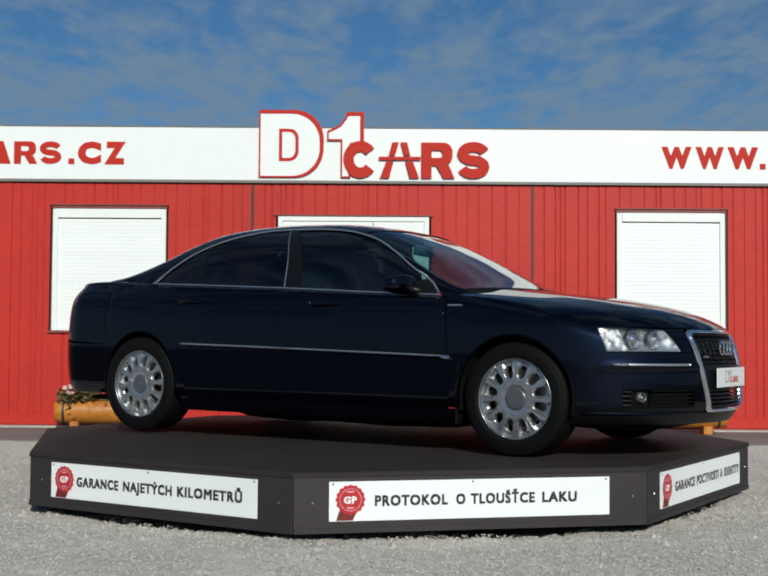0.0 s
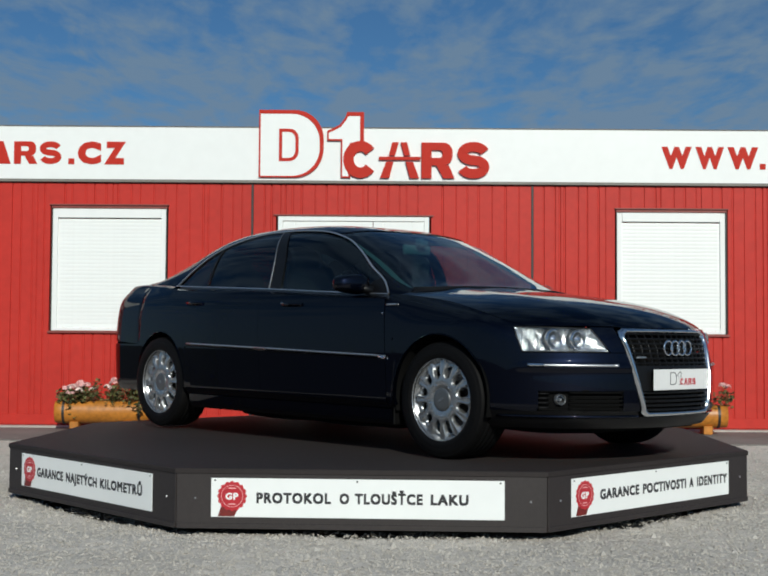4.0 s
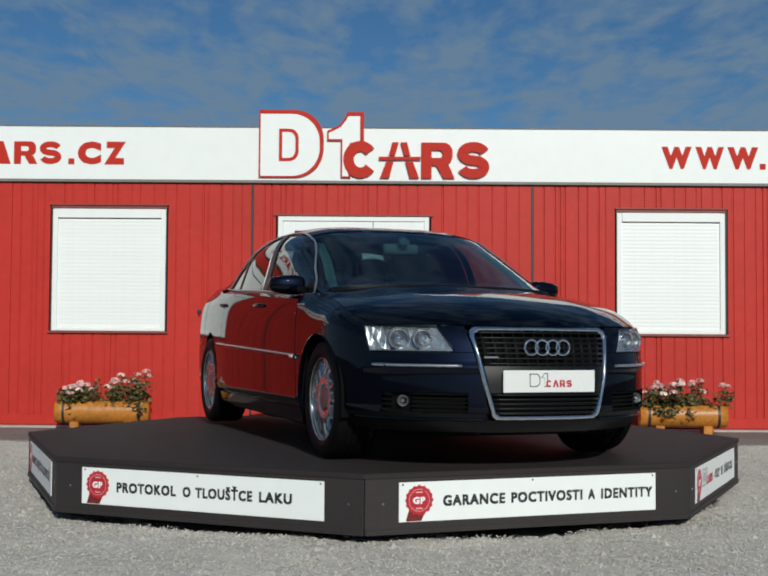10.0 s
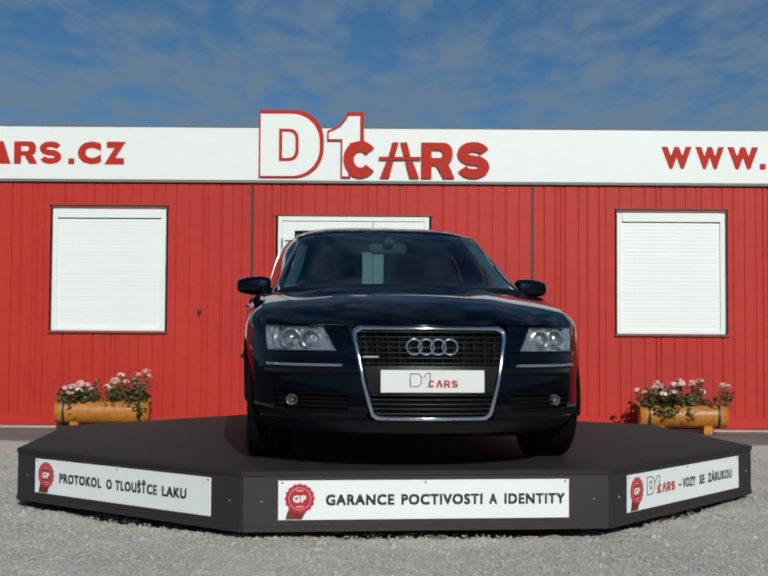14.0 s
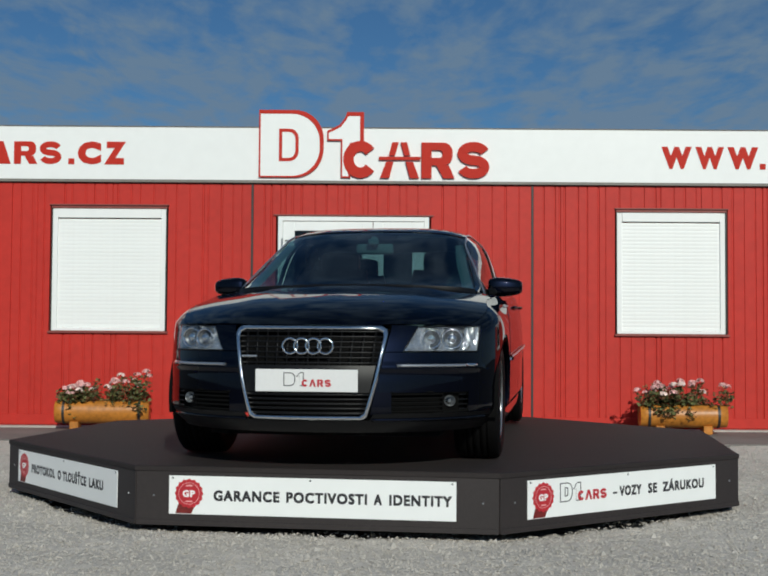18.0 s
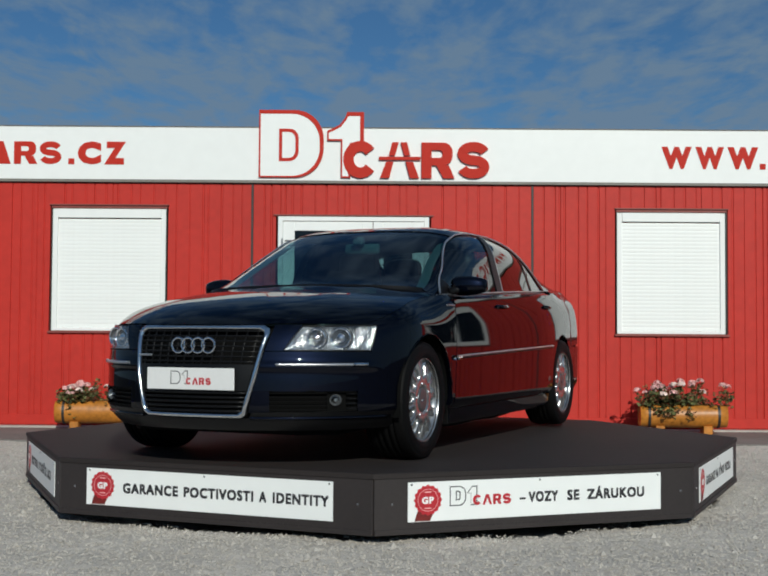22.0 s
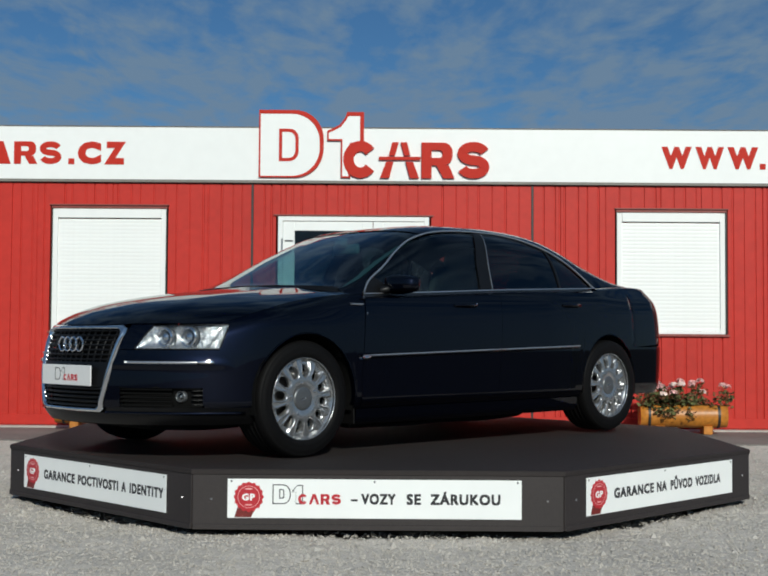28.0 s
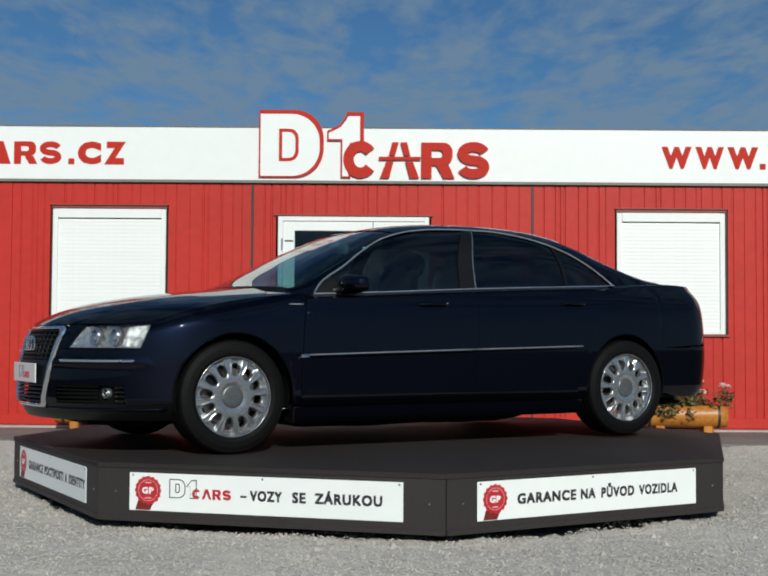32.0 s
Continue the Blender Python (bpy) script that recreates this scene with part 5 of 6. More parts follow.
    pair("b_pillar", post(lambda v: lerp(-0.126, -0.264, v), lambda v: lerp(-0.249, -0.342, v), -0.002), "black", car, "black door pillar")
    pair("window_divider", post(lambda v: lerp(-1.010, -0.964, v), lambda v: lerp(-1.035, -0.987, v), -0.003), "black", car, "black window divider")
    pair("pillar_trim", post(lambda v: lerp(-0.247, -0.340, v), lambda v: lerp(-0.2508, -0.3438, v), 0.001), "satin", car, "satin aluminium pillar trim")
    pair("mirror_triangle", post(lambda v: 0.912, lambda v: lerp(0.72, 0.80, v), 0.0), "black", car, "black mirror corner panel")

    # --- front: bumper skin in pieces ---
    def front(yl, yr, z0, z1, nu, nv, out=0.0):
        """Skin between inner and outer edge (functions of z, in y), or to the wheel arch."""
        def f(u, v):
            z = lerp(z0, z1, v)
            a, b = nose_phi(yl(z), z), nose_phi(yr(z), z)
            return nose_point(nose_y(lerp(a, b, u), z), z, out)
        return grid_data(f, nu, nv)
    gr = lambda z: lerp(0.293, 0.392, (min(max(z, 0.25), 0.71) - 0.25) / 0.46) + 0.012        # half width of the grille's frame
    def arch_y(z):
        x = FAX + math.sqrt(max(0.0, ARCH ** 2 - (z - WR - 0.012) ** 2)) + 0.004 if z < WR + ARCH else FAX
        return half_width(max(x, 1.60), z)
    def hl_in(z):
        return lerp(0.468, 0.532, (z - 0.602) / 0.124)
    pair("front_bumper_top", front(gr, lambda z: hl_in(max(z, 0.602)) - 0.004, 0.602, 0.734, 8, 8), "paint", car)
    def skirt_front(u, v):
        z = lerp(0.398, 0.598, v)
        a = nose_phi(gr(z), z)
        xe = 1.8605 + max(0.0, (z - 0.415)) / 1.276 if z > 0.415 else FAX + math.sqrt(ARCH ** 2 - (z - WR - 0.012) ** 2) + 0.004
        b = nose_phi(half_width(min(xe, 2.007), z), z)
        bulge = 0.010 * math.exp(-((z - 0.525) / 0.020) ** 2) * (1 - u ** 6)
        return nose_point(nose_y(lerp(a, b, u), z), z, bulge)
    pair("front_bumper", grid_data(skirt_front, 40, 16), "paint", car, "dark navy front bumper", 0)
    def lower(u, v):
        z = lerp(0.198, 0.292, v)
        a, b = 0.0, nose_phi(arch_y(z), z)
        lip = 0.012 * math.exp(-((z - 0.215) / 0.02) ** 2)
        y = nose_y(lerp(a, b, u), z)
        return nose_point(y, z, lip)
    def lower_cut(u, v):
        p = lower(u, v)
        lim = 0.259 if p.y < 0.31 else 0.292
        return nose_point(p.y, min(p.z, lerp(0.198, lim, v)))
    pair("front_lip", grid_data(lower_cut, 48, 8), "black", car, "black bumper lip")
    pair("bumper_corner", front(lambda z: 0.775, arch_y, 0.290, 0.400, 14, 6), "paint", car)
    pair("bumper_web", front(lambda z: gr(z), lambda z: 0.415, 0.290, 0.400, 4, 6), "paint", car)
    # intakes with slats and a fog lamp each
    def intake(u, v):
        z = lerp(0.286, 0.404, v)
        return nose_point(lerp(0.40, 0.79, u), z, -0.055)
    pair("intake_back", grid_data(intake, 12, 3), "matt", car, "black air intake")
    for k in range(5):
        z = 0.303 + 0.0215 * k
        pts = [nose_point(y, z, -0.012) for y in np.linspace(0.41, 0.665 + 0.0 * k, 12)]
        pair("intake_slat", tube_data(pts, 0.0062, 6), "matt", car, "", 0)
    rim_pts = [(0.412, 0.293), (0.60, 0.291), (0.770, 0.300), (0.780, 0.345), (0.768, 0.392), (0.60, 0.400), (0.412, 0.398)]
    pair("intake_rim", tube_data([nose_point(y, z, -0.002) for y, z in rim_pts], 0.005, 6, True), "matt", car, "", 0)
    for s in (1, -1):
        c = nose_point(0.697, 0.352, -0.012)
        m = look(c, c + Vector((-1.0, -0.30, 0))) if s > 0 else look(Vector((c.x, -c.y, c.z)), Vector((c.x - 1, -c.y + 0.30, c.z)))
        turn = m @ pose(0, 0, 0, 90, 0, 0)
        fog = part("fog_lamp", None, car, m=turn @ Matrix.Scale(0.86, 4))
        part("bowl", mesh_of("bowl", *lathe_data([(0.0001, -0.03), (0.016, -0.026), (0.028, -0.004), (0.031, 0.004), (0.033, 0.004), (0.034, -0.03)], 28), "cap", True), fog, "bright reflector bowl")
        part("bulb", mesh_of("bulb", *lathe_data([(0.0001, 0.0), (0.006, -0.003), (0.010, -0.012), (0.010, -0.03)], 12), "satin", True), fog)
        part("lens", mesh_of("lens", *lathe_data([(0.0001, 0.010), (0.015, 0.009), (0.027, 0.005), (0.031, 0.002)], 28), "lens", True), fog, "clear fog lamp lens")
    edge = [nose_point(y, 0.262, 0.004) for y in np.linspace(0.318, 0.86, 26)]
    pair("lip_edge", tube_data(edge, 0.0085, 8), "paint", car, "thin raised edge of the bumper lip", 0)
    for k in range(4):
        z = 0.309 + 0.0245 * k
        pair("intake_slat", tube_data([nose_point(y, z, -0.008) for y in np.linspace(0.738, 0.790, 5)], 0.0045, 6), "black", car, "", 0)
    pair("fog_surround", front(lambda z: 0.668, lambda z: 0.772, 0.296, 0.398, 8, 6, -0.030), "matt", car, "black fog lamp surround")
    # chrome strips on the bumper
    strip_pts = [nose_point(y, 0.533, 0.012) for y in np.linspace(0.438, 0.790, 16)]
    pair("bumper_strip", tube_data(strip_pts, 0.0075, 8), "satin", car, "bright chrome bumper strip", 0)
    pair("strip_end", tube_data([nose_point(y, 0.534, 0.011) for y in np.linspace(0.752, 0.803, 5)], 0.0105, 8), "chrome", car, "rounded chrome strip end", 0)

    # --- grille ---
    grille = part("grille", None, car)
    outline = [(-0.278, 0.262), (0.278, 0.262), (0.304, 0.280), (0.352, 0.46), (0.393, 0.690), (0.387, 0.716), (0.36, 0.732), (-0.36, 0.732), (-0.387, 0.716), (-0.393, 0.690), (-0.352, 0.46), (-0.304, 0.280)]
    def gpt(y, z, out):
        p = nose_point(abs(y), z, out)
        return Vector((p.x, y, z))
    dense = []
    for i, (y, z) in enumerate(outline):
        y2, z2 = outline[(i + 1) % len(outline)]
        dense += [(lerp(y, y2, k / 8), lerp(z, z2, k / 8)) for k in range(8)]
    ring = []
    for o, shrink in ((0.0, 0.0), (0.018, 0.001), (0.023, 0.008), (0.019, 0.018), (-0.030, 0.021)):
        ring.append([gpt(y * (1 - shrink / 0.36), 0.497 + (z - 0.497) * (1 - shrink / 0.235), o) for y, z in dense])
    nd = len(dense)
    part("grille_frame", mesh_of("grille_frame", sum(ring, []), [[a * nd + i, a * nd + (i + 1) % nd, a * nd + nd + (i + 1) % nd, a * nd + nd + i] for a in range(4) for i in range(nd)], "chrome", True), grille, "bright chrome single frame")
    gw = lambda z: lerp(0.285, 0.375, (z - 0.25) / 0.45)
    def gback(u, v):
        z = lerp(0.25, 0.728, u)
        return nose_point(v * (gw(z) + 0.03), z, -0.055)
    whole("grille_back", gback, 12, 8, "matt", grille, "black grille core", 0.004)
    for z in np.linspace(0.545, 0.702, 7):
        pts = [gpt(y, z, 0.0) for y in np.linspace(-gw(z), gw(z), 15)]
        part("grille_bar", mesh_of("grille_bar", *tube_data(pts, 0.0055, 6), "black", True), grille)
    for k in range(-6, 7):
        y = k * 0.0555
        part("grille_post", mesh_of("grille_post", *tube_data([gpt(y * lerp(0.96, 1.0, t), lerp(0.53, 0.722, t), -0.002) for t in (0, 0.5, 1)], 0.0048, 6), "black", True), grille)
    for z in np.linspace(0.296, 0.388, 5):
        pts = [gpt(y, z, 0.002) for y in np.linspace(-gw(z), gw(z), 15)]
        part("lower_bar", mesh_of("lower_bar", *tube_data(pts, 0.0065, 6), "black", True), grille)
    def carrier(u, v):
        z = lerp(0.398, 0.532, u)
        return nose_point(v * (gw(z) - 0.004), z, 0.004)
    whole("plate_carrier", carrier, 6, 8, "black", grille, "black plate carrier", 0.004)
    for k in range(4):
        c = gpt((k - 1.5) * 0.0600, 0.628, 0.018)
        ringp = [c + Vector((0.008 * -abs(c.y), 0.0380 * math.cos(2 * math.pi * i / 32), 0.0380 * math.sin(2 * math.pi * i / 32))) for i in range(32)]
        part("badge_ring", mesh_of("badge_ring", *tube_data(ringp, 0.0062, 10, True), "chrome", True), grille, "bright chrome ring")
    part("small_badge", mesh_of("small_badge", *box_data(2.395, 2.404, -0.345, -0.265, 0.572, 0.582, 0.002), "satin"), grille, "small satin badge bar")
    plate = part("number_plate", mesh_of("number_plate", *box_data(-0.004, 0.004, -0.26, 0.26, -0.056, 0.056, 0.003), "plate"), car, "white dealer plate with plain shapes", pose(2.4465, 0, 0.457, 0, 0, 0))
    pm = pose(0.0042, 0, 0, 0, 0, 90)
    e = rounded(-0.115, -0.055, -0.028, 0.040, 0.026, 5, "rR")
    part("plate_mark", mesh_of("plate_mark", *moved(frame_data(e, inset(e, 0.0045), -0.001, 0), pm), "outline"), plate, "thin grey outline shape")
    e = [(-0.05, 0.02), (-0.03, 0.042), (-0.012, 0.042), (-0.012, -0.028), (-0.032, -0.028), (-0.032, 0.02)]
    part("plate_mark", mesh_of("plate_mark", *moved(frame_data(e, inset(e, 0.0045), -0.001, 0), pm), "outline"), plate, "thin grey outline shape")
    x = -0.022
    for k, wd in enumerate((0.032, 0.034, 0.032, 0.032)):
        kind = (horseshoe(x + wd / 2, -0.012, wd / 2, 0.018, 0.010, 0.009, -0.0012, 0), prism([(x, -0.03), (x + 0.010, -0.03), (x + wd / 2, -0.006), (x + wd - 0.010, -0.03), (x + wd, -0.03), (x + wd / 2 + 0.005, 0.006), (x + wd / 2 - 0.005, 0.006)], -0.0012, 0), bowed(x, x + wd, -0.03, 0.006, -0.0012, 0), stacked(x, x + wd, -0.03, 0.006, -0.0012, 0))[k]
        part("plate_mark", mesh_of("plate_mark", *moved(kind, pm), "seal"), plate, "red block shape")
        x += wd + 0.006

    # --- headlamps ---
    def hl(u, v, out):
        """u: 0 inside to 1 outside; v: 0 below to 1 above."""
        z = lerp(0.604, 0.727 + 0.009 * u, v)
        zz = lerp(0.604, 0.727, v)
        a = nose_phi(hl_in(zz), z)
        xo = lerp(2.006, 1.951, v)
        b = nose_phi(half_width(xo, z), z)
        return nose_point(nose_y(lerp(a, b, u), z), z, out)
    for s in (1, -1):
        lamp = part("headlamp", None, car)
        flip = (lambda d: d) if s > 0 else mirrored
        part("cover", mesh_of("cover", *outward(flip(grid_data(lambda u, v: hl(u, v, 0.001), 24, 8))), "lens", True), lamp, "clear headlamp cover")
        rimd = [hl(t, 0, -0.002) for t in np.linspace(0, 1, 14)] + [hl(1, t, -0.002) for t in np.linspace(0.15, 1, 6)] + [hl(t, 1, -0.002) for t in np.linspace(0.95, 0, 14)] + [hl(0, t, -0.002) for t in np.linspace(0.85, 0.15, 5)]
        part("bezel", mesh_of("bezel", *flip(tube_data(rimd, 0.004, 6, True)), "black", True), lamp)
        def bowl(u, v):
            d = -0.040 * math.sin(math.pi * min(max(u, 0.0), 1.0)) ** 0.5 * math.sin(math.pi * v) ** 0.5 - 0.004
            return hl(u, v, d)
        part("housing", mesh_of("housing", *flip(grid_data(bowl, 28, 12)), "housing", True), lamp, "bright silver lamp housing")
        for u0, r in ((0.27, 0.050), (0.56, 0.054)):
            c = hl(u0, 0.50, -0.014)
            if s < 0:
                c.y = -c.y
            m = look(c, c + Vector((-1.0, -0.22 * s, 0))) @ pose(0, 0, 0, 90, 0, 0)
            part("lamp_ring", mesh_of("lamp_ring", *moved(lathe_data([(r * 0.80, 0.002), (r * 0.90, 0.010), (r, 0.008), (r * 1.02, -0.03), (r * 0.8, -0.03)], 32, True), m), "chrome", True), lamp, "bright chrome lamp ring")
            part("lamp_gap", mesh_of("lamp_gap", *moved(lathe_data([(r * 1.03, -0.002), (r * 1.08, -0.010), (r * 1.09, -0.03), (r * 1.03, -0.03)], 32, True), m), "cap", True), lamp, "grey ring gap")
            part("lamp_bowl", mesh_of("lamp_bowl", *moved(lathe_data([(0.0001, -0.028), (r * 0.4, -0.024), (r * 0.8, -0.004)], 28), m), "cap", True), lamp)
            part("lamp_lens", mesh_of("lamp_lens", *moved(lathe_data([(0.0001, 0.010), (r * 0.25, 0.008), (r * 0.45, 0.0), (r * 0.52, -0.012), (r * 0.52, -0.03)], 24), m), "chrome", True), lamp, "round lamp lens")
        def wedge(u, v):
            return hl(lerp(0.03, 0.17, u), lerp(0.08, lerp(0.25, 0.9, u), v), -0.018 - 0.02 * u)
        part("side_reflector", mesh_of("side_reflector", *flip(grid_data(wedge, 6, 6)), "housing", True), lamp, "bright wedge reflector")
        def marker(u, v):
            return hl(lerp(0.72, 0.97, u), lerp(0.08, 0.92, v), -0.012 - 0.006 * math.sin(u * 13 + 2 * v) * math.sin(v * 5 + 1 + 3 * u) - 0.004 * math.sin(u * 31 + v * 17))
        part("indicator", mesh_of("indicator", *flip(grid_data(marker, 20, 14)), "housing", True), lamp, "bright indicator reflector")

    # --- rear ---
    def tail_skin(z0, z1, p0, p1, nu, nv, out=0.0):
        return grid_data(lambda u, v: tail_point(lerp(p0(lerp(z0, z1, v)), p1(lerp(z0, z1, v)), u), lerp(z0, z1, v), out), nu, nv)
    def tail_phi(x, z):
        q = max(0.0, min(1.0, (X_REAR - x) / (TAIL(z) + X_REAR)))
        return math.acos(min(1.0, q ** (N_REAR / 2)))
    def bumper(u, v):
        z = lerp(0.25, 0.600, v)
        if u < 0.4:
            xa = RAX - math.sqrt(max(0.0001, ARCH ** 2 - (z - WR - 0.012) ** 2)) - 0.004
            x = lerp(xa, X_REAR, u / 0.4)
            return Vector((x, half_width(x, z) + 0.003, z))
        return tail_point(lerp(math.pi / 2, 0.0, (u - 0.4) / 0.6), z, 0.003)
    pair("rear_bumper", grid_data(bumper, 50, 12), "paint", car, "dark navy rear bumper")
    def panel(u, v):
        z = lerp(0.603, lerp(1.027, 1.012, u ** 2), v)
        e = max(0.0, (z - lerp(1.027, 1.012, u ** 2) + 0.16) / 0.16)
        return tail_point(lerp(0.0, tail_phi(-2.319, z), u), z, -0.030 * e ** 2.5)
    pair("rear_panel", grid_data(panel, 30, 20), "paint", car)
    pair("inner_rear", tail_skin(0.28, 0.86, lambda z: 0.0, lambda z: tail_phi(-1.9, z), 24, 6, -0.016), "matt", car, "black inner body")
    pair("tail_lamp", tail_skin(0.835, 0.930, lambda z: tail_phi(-2.475, z), lambda z: tail_phi(lerp(-2.39, -2.41, (z - 0.835) / 0.095), z), 14, 8, 0.003), "tail", car, "red tail lamp")

    # --- small things on the sides ---
    def mould(x0, x1, za, zb, r):
        pts = [Vector((x, half_width(x, lerp(za, zb, (x - x0) / (x1 - x0))) + 0.006, lerp(za, zb, (x - x0) / (x1 - x0)))) for x in np.linspace(x0, x1, 14)]
        vs, fs = tube_data(pts, r, 8)
        return vs, fs
    pair("door_moulding", mould(1.085, -0.1405, 0.557, 0.587, 0.012), "paint", car, "body coloured door moulding", 0)
    pair("door_moulding", mould(-0.1445, -1.020, 0.587, 0.606, 0.012), "paint", car, "body coloured door moulding", 0)
    for xa, xb, za, zb in ((1.085, -0.1405, 0.564, 0.594), (-0.1445, -1.020, 0.594, 0.613)):
        pts = [Vector((x, half_width(x, lerp(za, zb, (x - xa) / (xb - xa))) + 0.0155, lerp(za, zb, (x - xa) / (xb - xa)))) for x in np.linspace(xa, xb, 14)]
        pair("chrome_line", tube_data(pts, 0.0058, 6), "satin", car, "thin chrome line", 0)
    pair("moulding_tip", tube_data([Vector((1.09, half_width(1.09, 0.552) + 0.010, 0.552)), Vector((1.065, half_width(1.065, 0.552) + 0.012, 0.553)), Vector((1.03, half_width(1.03, 0.552) + 0.012, 0.558))], 0.0135, 8), "chrome", car, "chrome moulding end", 0)
    for x in (0.16, -0.975):
        z = 0.872 if x > 0 else 0.895
        pts = [Vector((x + dx, half_width(x + dx, z) + o, z + dz)) for dx, o, dz in ((0.10, 0.002, 0.0), (0.085, 0.016, 0.002), (0.0, 0.023, 0.003), (-0.085, 0.016, 0.002), (-0.10, 0.002, 0.0))]
        pair("door_handle", tube_data(pts, 0.0105, 8), "paint", car, "body coloured door handle", 0)
        pair("handle_recess", grid_data(lambda u, v: Vector((lerp(x + 0.075, x - 0.075, u), half_width(lerp(x + 0.075, x - 0.075, u), lerp(z - 0.028, z + 0.022, v)) + 0.0026, lerp(z - 0.028, z + 0.022, v))), 6, 4), "paint", car, "", 0.001)
    pair("side_indicator", tube_data([Vector((x, half_width(x, 0.862) + 0.004, 0.862)) for x in np.linspace(1.145, 1.055, 5)], 0.006, 6), "satin", car, "slim side indicator", 0)
    def stud(x, z, r):
        return moved(lathe_data([(0.0001, 0.006), (r * 0.6, 0.005), (r, 0.0), (r, -0.006)], 12), pose(x, half_width(x, z), z))
    pair("door_lock", stud(0.045, 0.884, 0.0075), "chrome", car, "small chrome lock barrel", 0)
    # no fitting here: a chrome dot modelled for the sun's glint on the door edge
    pair("edge_stud", stud(1.025, 0.812, 0.0060), "chrome", car, "small chrome dot standing in for a glint on the door edge", 0)
    # door mirrors
    for s in (1, -1):
        mirror = part("door_mirror", None, car)
        flip = (lambda d: d) if s > 0 else mirrored
        def shell(u, v):
            a, b = u * 2 * math.pi, (v - 0.5) * math.pi
            cb = math.cos(b) ** 0.6
            cx, cy, cz = cb * math.cos(a), math.sin(b), cb * math.sin(a)
            x = 0.075 * (abs(cx) ** 0.7) * (1 if cx > 0 else -0.35)
            return Vector((0.685 + x - 0.02 * cy, 0.893 + 0.108 * cy, 0.992 + 0.060 * (abs(cz) ** 0.62) * (1 if cz > 0 else -1) * (1 - 0.15 * cy)))
        part("mirror_shell", mesh_of("mirror_shell", *flip(grid_data(shell, 24, 14)), "paint", True), mirror, "dark navy mirror housing")
        part("mirror_foot", mesh_of("mirror_foot", *flip(tube_data([(0.775, 0.785, 0.954), (0.74, 0.84, 0.966), (0.70, 0.895, 0.985)], 0.024, 8)), "black", True), mirror, "black mirror foot")
        glassd = [(0.659, 0.893 + 0.096 * math.cos(a), 1.000 + 0.042 * math.sin(a)) for a in np.linspace(0, 2 * math.pi, 24, endpoint=False)]
        part("mirror_glass", mesh_of("mirror_glass", *flip((glassd, [list(range(24))])), "chrome"), mirror, "mirror glass")
    # wipers, roof aerial
    for y0, y1 in ((0.02, 0.60), (-0.62, -0.08)):
        pts = [cowl(0.55, abs(y) / 0.78) for y in np.linspace(y0, y1, 8)]
        pts = [Vector((p.x, y, p.z + 0.007)) for p, y in zip(pts, np.linspace(y0, y1, 8))]
        part("wiper", mesh_of("wiper", *tube_data(pts, 0.0055, 6), "black", True), car, "black wiper")
    part("mud_flap", mesh_of("mud_flap", *box_data(1.098, 1.108, 0.78, 0.905, 0.165, 0.30, 0.004), "rubber"), car, "black rubber mud flap")
    part("mud_flap", mesh_of("mud_flap", *box_data(1.098, 1.108, -0.905, -0.78, 0.165, 0.30, 0.004), "rubber"), car, "black rubber mud flap")
    build_cabin(car)
    first = build_wheel(car, 1)
    first.matrix_basis = pose(FAX, 0.792, WR, 0, 8, 0)
    copy_thing(first, pose(RAX, 0.790, WR, 0, 24, 0))
    copy_thing(first, pose(FAX, -0.792, WR, 0, 31, 180))
    copy_thing(first, pose(RAX, -0.790, WR, 0, 5, 180))
    return car


# ---- flower boxes ----
ZC = 0.188                     # height of the logs' middle


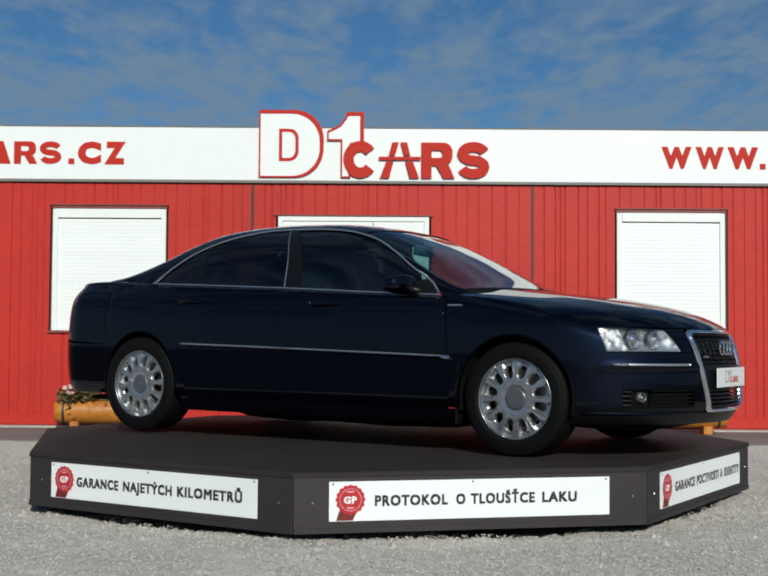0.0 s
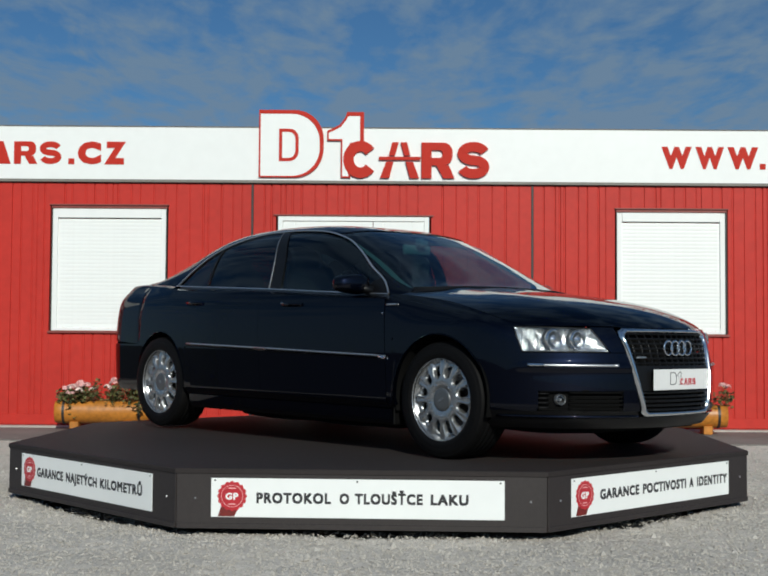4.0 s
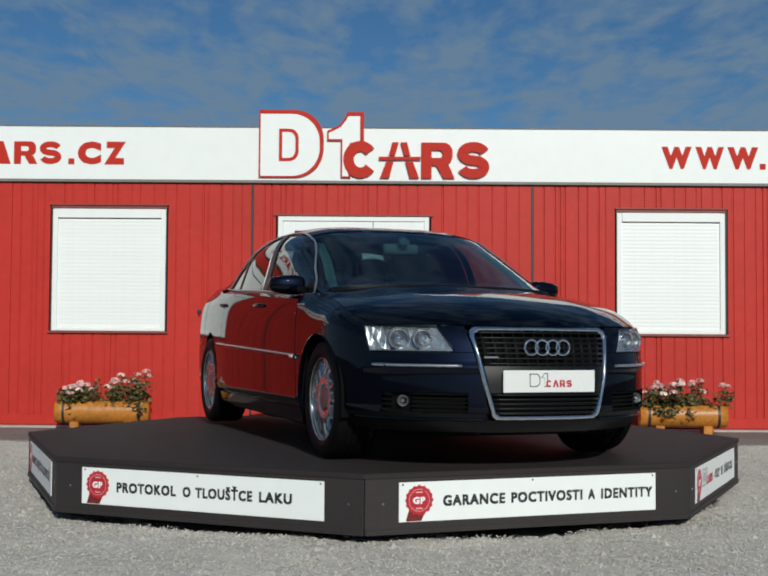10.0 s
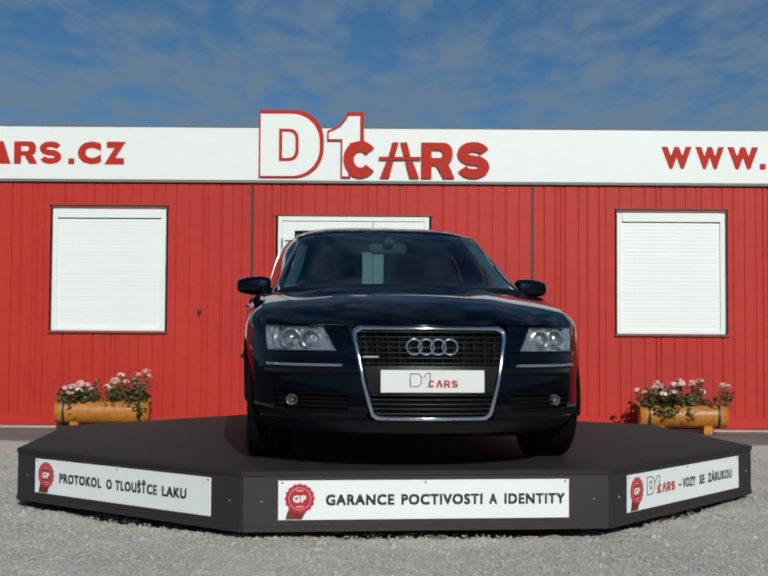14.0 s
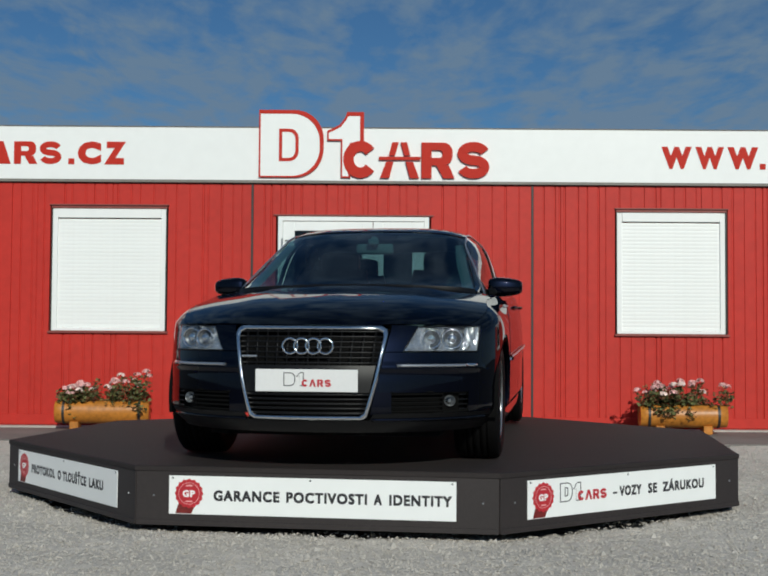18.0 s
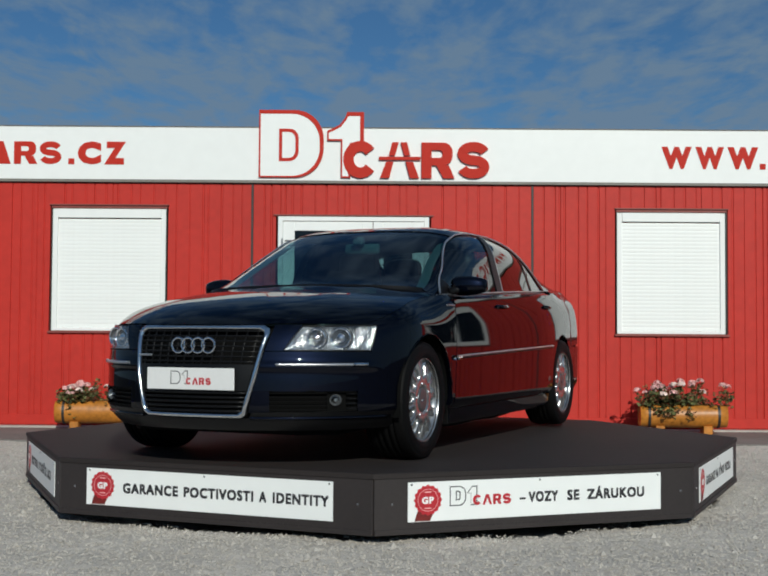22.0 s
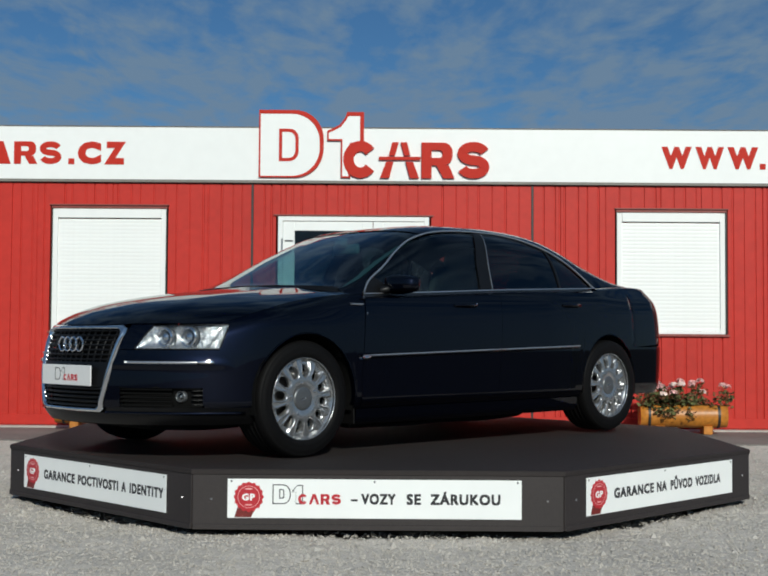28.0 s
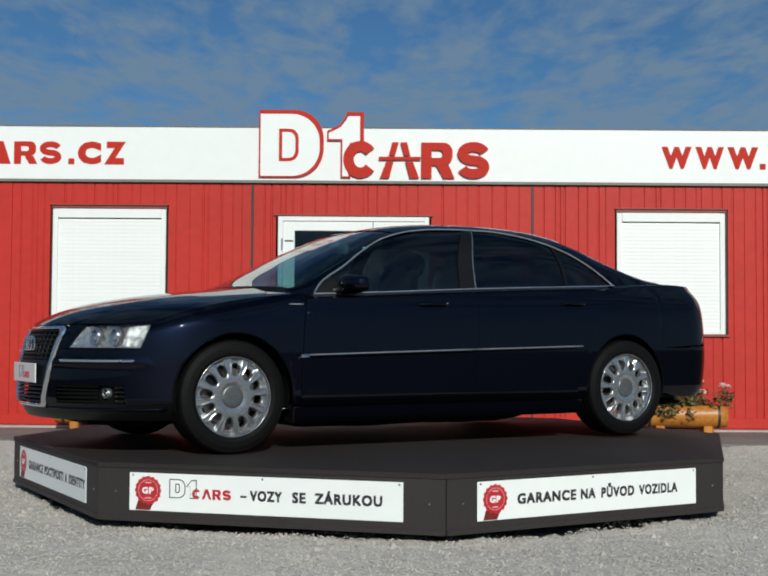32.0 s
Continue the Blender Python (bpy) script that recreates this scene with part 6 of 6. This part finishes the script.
def build_planter(x, y, length, label, seed, angle=0.0, count=16, lean=0.0):
    rnd = random.Random(seed)
    ob = empty("flower_box", pose(x, y, PAVE - 0.011, 0, 0, angle))
    tagged(ob, label, "flower box", "flower boxes by the wall")
    r, h = 0.126, length / 2
    seg = 28
    # a lying log, hollowed above
    prof = [math.radians(118 + i * (304 / seg)) for i in range(seg + 1)]
    rings = []
    for k in range(9):
        xx = -h + length * k / 8
        end = 0.93 if k in (0, 8) else 1.0
        rings.append([(xx, r * end * math.cos(a) * (1 + 0.012 * math.sin(5 * a + k)), ZC + r * end * math.sin(a)) for a in prof])
    inner = [[(p[0], p[1] * 0.80, ZC + (p[2] - ZC) * 0.80) for p in ring] for ring in rings]
    n = seg + 1
    vs = sum(rings, []) + sum(inner, [])
    fs = []
    for k in range(8):
        for i in range(seg):
            a = k * n + i
            fs += [[a, a + 1, a + n + 1, a + n], [9 * n + a, 9 * n + a + n, 9 * n + a + n + 1, 9 * n + a + 1]]
        for i in (0, seg):
            a = k * n + i
            fs.append([a, a + n, 9 * n + a + n, 9 * n + a])
    fs += [list(range(n)), list(range(8 * n, 9 * n))]
    part("log", mesh_of("log", vs, fs, "log", True), ob, "orange varnished half log")
    box("soil", (-h + 0.03, h - 0.03, -0.075, 0.075, 0.222, 0.258), "soil", ob, 0.01, "dark soil")
    for s in (-h + 0.09, h - 0.09):
        band = [(s + dx, (r + o) * math.cos(a), ZC + (r + o) * math.sin(a)) for dx in (-0.013, 0.013) for a in prof for o in (0.004,)]
        part("strap", thin_band(band, n), ob, "dark iron strap")
    for s in (-h + 0.20, h - 0.20):
        part("foot", mesh_of("foot", *box_data(s - 0.045, s + 0.045, -0.10, 0.10, 0.0, 0.086, 0.006), "log"), ob, "wooden foot block")
    # leaves
    for k in range(count):
        px = rnd.uniform(-h + 0.02, h - 0.02)
        py = rnd.uniform(-0.11, 0.07)
        top = rnd.uniform(0.10, 0.24) * (1 - 0.15 * abs(px) / h) * (1 + lean * px / h) + 0.03
        drop = rnd.random() < 0.24
        base = Vector((px, py * 0.5, 0.253))
        tip = base + Vector((rnd.uniform(-0.10, 0.10), py - 0.03, top)) if not drop else base + Vector((rnd.uniform(-0.09, 0.09), -0.15, rnd.uniform(-0.10, 0.02)))
        plant = part("plant", None, ob)
        mid = base.lerp(tip, 0.5) + Vector((rnd.uniform(-0.02, 0.02), -0.01, 0.02))
        part("stem", mesh_of("stem", *tube_data([base, mid, tip], 0.0035, 5), "leaf"), plant)
        leaves, dry = [], []
        for q in range(38):
            t = rnd.uniform(0.1, 1.0)
            c = base.lerp(tip, t) + Vector((rnd.gauss(0, 0.034), rnd.gauss(0, 0.028), rnd.gauss(0, 0.022)))
            s = rnd.uniform(0.010, 0.024)
            m = Matrix.Translation(c) @ Euler((rnd.uniform(-0.9, 1.1), rnd.uniform(-0.8, 0.8), rnd.uniform(0, 6.28))).to_matrix().to_4x4()
            lv = [(0, 0, -0.2 * s)] + [(s * (1 + 0.12 * math.cos(5 * a)) * math.cos(a), s * (1 + 0.12 * math.cos(5 * a)) * math.sin(a), 0.25 * s * math.sin(2 * a)) for a in np.linspace(0.3, 6.0, 10)]
            (dry if rnd.random() < 0.24 else leaves).append(moved((lv, [[0, i, i + 1] for i in range(1, 10)]), m))
        if leaves:
            part("leaves", mesh_of("leaves", *join_data(*leaves), "leaf"), plant, "green round leaves")
        if dry:
            part("leaves", mesh_of("leaves", *join_data(*dry), "leaf_dry"), plant, "red-brown wilting leaves")
        if rnd.random() < 0.68 and not drop:
            petals = []
            for q in range(22):
                d = Vector((rnd.gauss(0, 1), rnd.gauss(0, 1), abs(rnd.gauss(0, 1)))).normalized()
                c = tip + Vector((0, -0.01, 0.03)) + Vector((d.x * 0.040, d.y * 0.034, d.z * 0.030))
                s = rnd.uniform(0.010, 0.017)
                m = Matrix.Translation(c) @ d.to_track_quat("Z", "Y").to_matrix().to_4x4()
                petals.append(moved(([(0, 0, -0.3 * s)] + [(s * math.cos(a) * (1 + 0.25 * math.cos(5 * a)), s * math.sin(a) * (1 + 0.25 * math.cos(5 * a)), 0) for a in np.linspace(0, 6.2832, 11)[:-1]], [[0, i, i % 10 + 1] for i in range(1, 11)]), m))
            part("blossom", mesh_of("blossom", *join_data(*petals), "petal" if rnd.random() < 0.62 else "pale_petal"), plant, "pale geranium head")
    return ob


def thin_band(pts, n):
    vs = pts + [(x, y * 0.97, ZC + (z - ZC) * 0.97) for x, y, z in pts]
    fs = []
    for i in range(n - 1):
        fs += [[i, i + 1, n + i + 1, n + i], [i, 2 * n + i, 2 * n + i + 1, i + 1], [n + i, n + i + 1, 3 * n + i + 1, 3 * n + i]]
    return mesh_of("strap", vs, fs, "dark")


# ---- loose stones of the yard ----
def build_stones():
    rng = np.random.default_rng(5)
    n = 52000
    x, y = rng.uniform(-5.2, 5.2, n * 2), 4.75 + 6.9 * rng.random(n * 2) ** 1.5
    ang = np.arctan2(y - AY, x - AX)
    fold = np.abs((ang + math.pi / 8) % (math.pi / 4) - math.pi / 8)
    keep = (np.hypot(x - AX, y - AY) * np.cos(fold) > 2.12) & (np.abs(x) < 0.36 * y + 0.4)
    x, y = x[keep][:n], y[keep][:n]
    n = len(x)
    ring = np.abs(np.hypot(x - AX, y - AY) - 2.75) < 0.35
    size = rng.uniform(0.0035, 0.0098, n) * np.where(rng.random(n) < np.where(ring, 0.025, 0.006), rng.uniform(1.3, 3.4, n), 1.0)
    base = np.array([(1, 0, 0), (0, 1, 0), (-1, 0, 0), (0, -1, 0), (0.1, 0.1, 0.75), (0, 0, -0.7)])
    tri = np.array([(0, 1, 4), (1, 2, 4), (2, 3, 4), (3, 0, 4), (1, 0, 5), (2, 1, 5), (3, 2, 5), (0, 3, 5)])
    a = rng.uniform(0, 6.28, n)
    v = base[None] * (size[:, None, None] * rng.uniform(0.6, 1.25, (n, 6, 3)))
    c, s = np.cos(a)[:, None], np.sin(a)[:, None]
    vx, vy = v[..., 0] * c - v[..., 1] * s, v[..., 0] * s + v[..., 1] * c
    z0 = np.array([0.018 * noise.noise((p * 1.1, q * 1.1, 0.3)) + 0.012 * noise.noise((p * 3.7, q * 3.7, 1.7)) + 0.006 * noise.noise((p * 11, q * 11, 2.2)) + 0.008 * noise.noise((p * 23, q * 17, 4.1)) for p, q in zip(x, y)])
    r = np.hypot(x - AX, y - AY)
    z0 += 0.045 * np.clip((y - 10.5) / 0.7, 0, 1) + 0.012 * np.exp(-((r - 2.75) / 0.28) ** 2) - 0.002
    pts = np.stack([vx + x[:, None], vy + y[:, None], v[..., 2] + z0[:, None]], -1).reshape(-1, 3)
    faces = (tri[None] + 6 * np.arange(n)[:, None, None]).reshape(-1, 3)
    me = bpy.data.meshes.new("gravel_stones")
    me.from_pydata(pts.tolist(), [], faces.tolist())
    me.materials.append(M["stone"])
    tagged(new("gravel_stones", me), "pale grey loose crushed stones on the yard", "gravel", kind="stuff")


build_ground()
build_pavement()
build_wall()
build_fascia()
build_logo()
build_lettering()
build_window("window_1", WIN[0], "white roller shutter window, closed, in the red wall")
build_window("window_2", WIN[1], "white roller shutter window, closed, in the red wall")
build_open_window("window_3", OPEN[0], "white framed window with two dark panes, shutter up")
build_open_window("window_4", OPEN[1], "white framed window with two dark panes, shutter up")
build_door()
build_outlet()
turntable = build_turntable()
car = build_car()
build_planter(-2.905, 12.52, 0.95, "orange log flower box with pale pink geraniums", 3, 4, 40, 0.45)
build_planter(3.085, 12.45, 0.88, "orange log flower box with pink geraniums and dry leaves", 11, -4, 40, -0.05)
build_stones()


# ---- what moves ----
def motions():
    turn = [(0.0, -32.45), (0.1, -32.83), (1.0, -36.21), (2.0, -39.99), (3.0, -43.67), (5.5, -52.79), (6.5, -56.40), (7.5, -60.11), (8.5, -63.76),
            (9.5, -67.34), (10.5, -70.99), (11.5, -74.33), (12.5, -77.83), (13.5, -81.72), (14.5, -85.50), (17.0, -94.73), (18.0, -98.37),
            (19.0, -102.06), (20.0, -105.81), (21.0, -109.53), (22.0, -113.13), (23.0, -116.81), (24.0, -120.50), (25.0, -124.09), (27.5, -133.27),
            (28.5, -136.99), (29.5, -140.73), (30.5, -144.35), (31.5, -147.93), (31.9, -149.40), (32.0, -149.76)]
    walk(turntable, [(t, pose(AX, AY, 0, 0, 0, a)) for t, a in turn])
    walk(car, [(t, pose(AX, AY, DECK + 0.009, 0, 0, a - 0.4) @ pose(0, 0.008, 0, 0, 0.28, 0)) for t, a in turn])


motions()
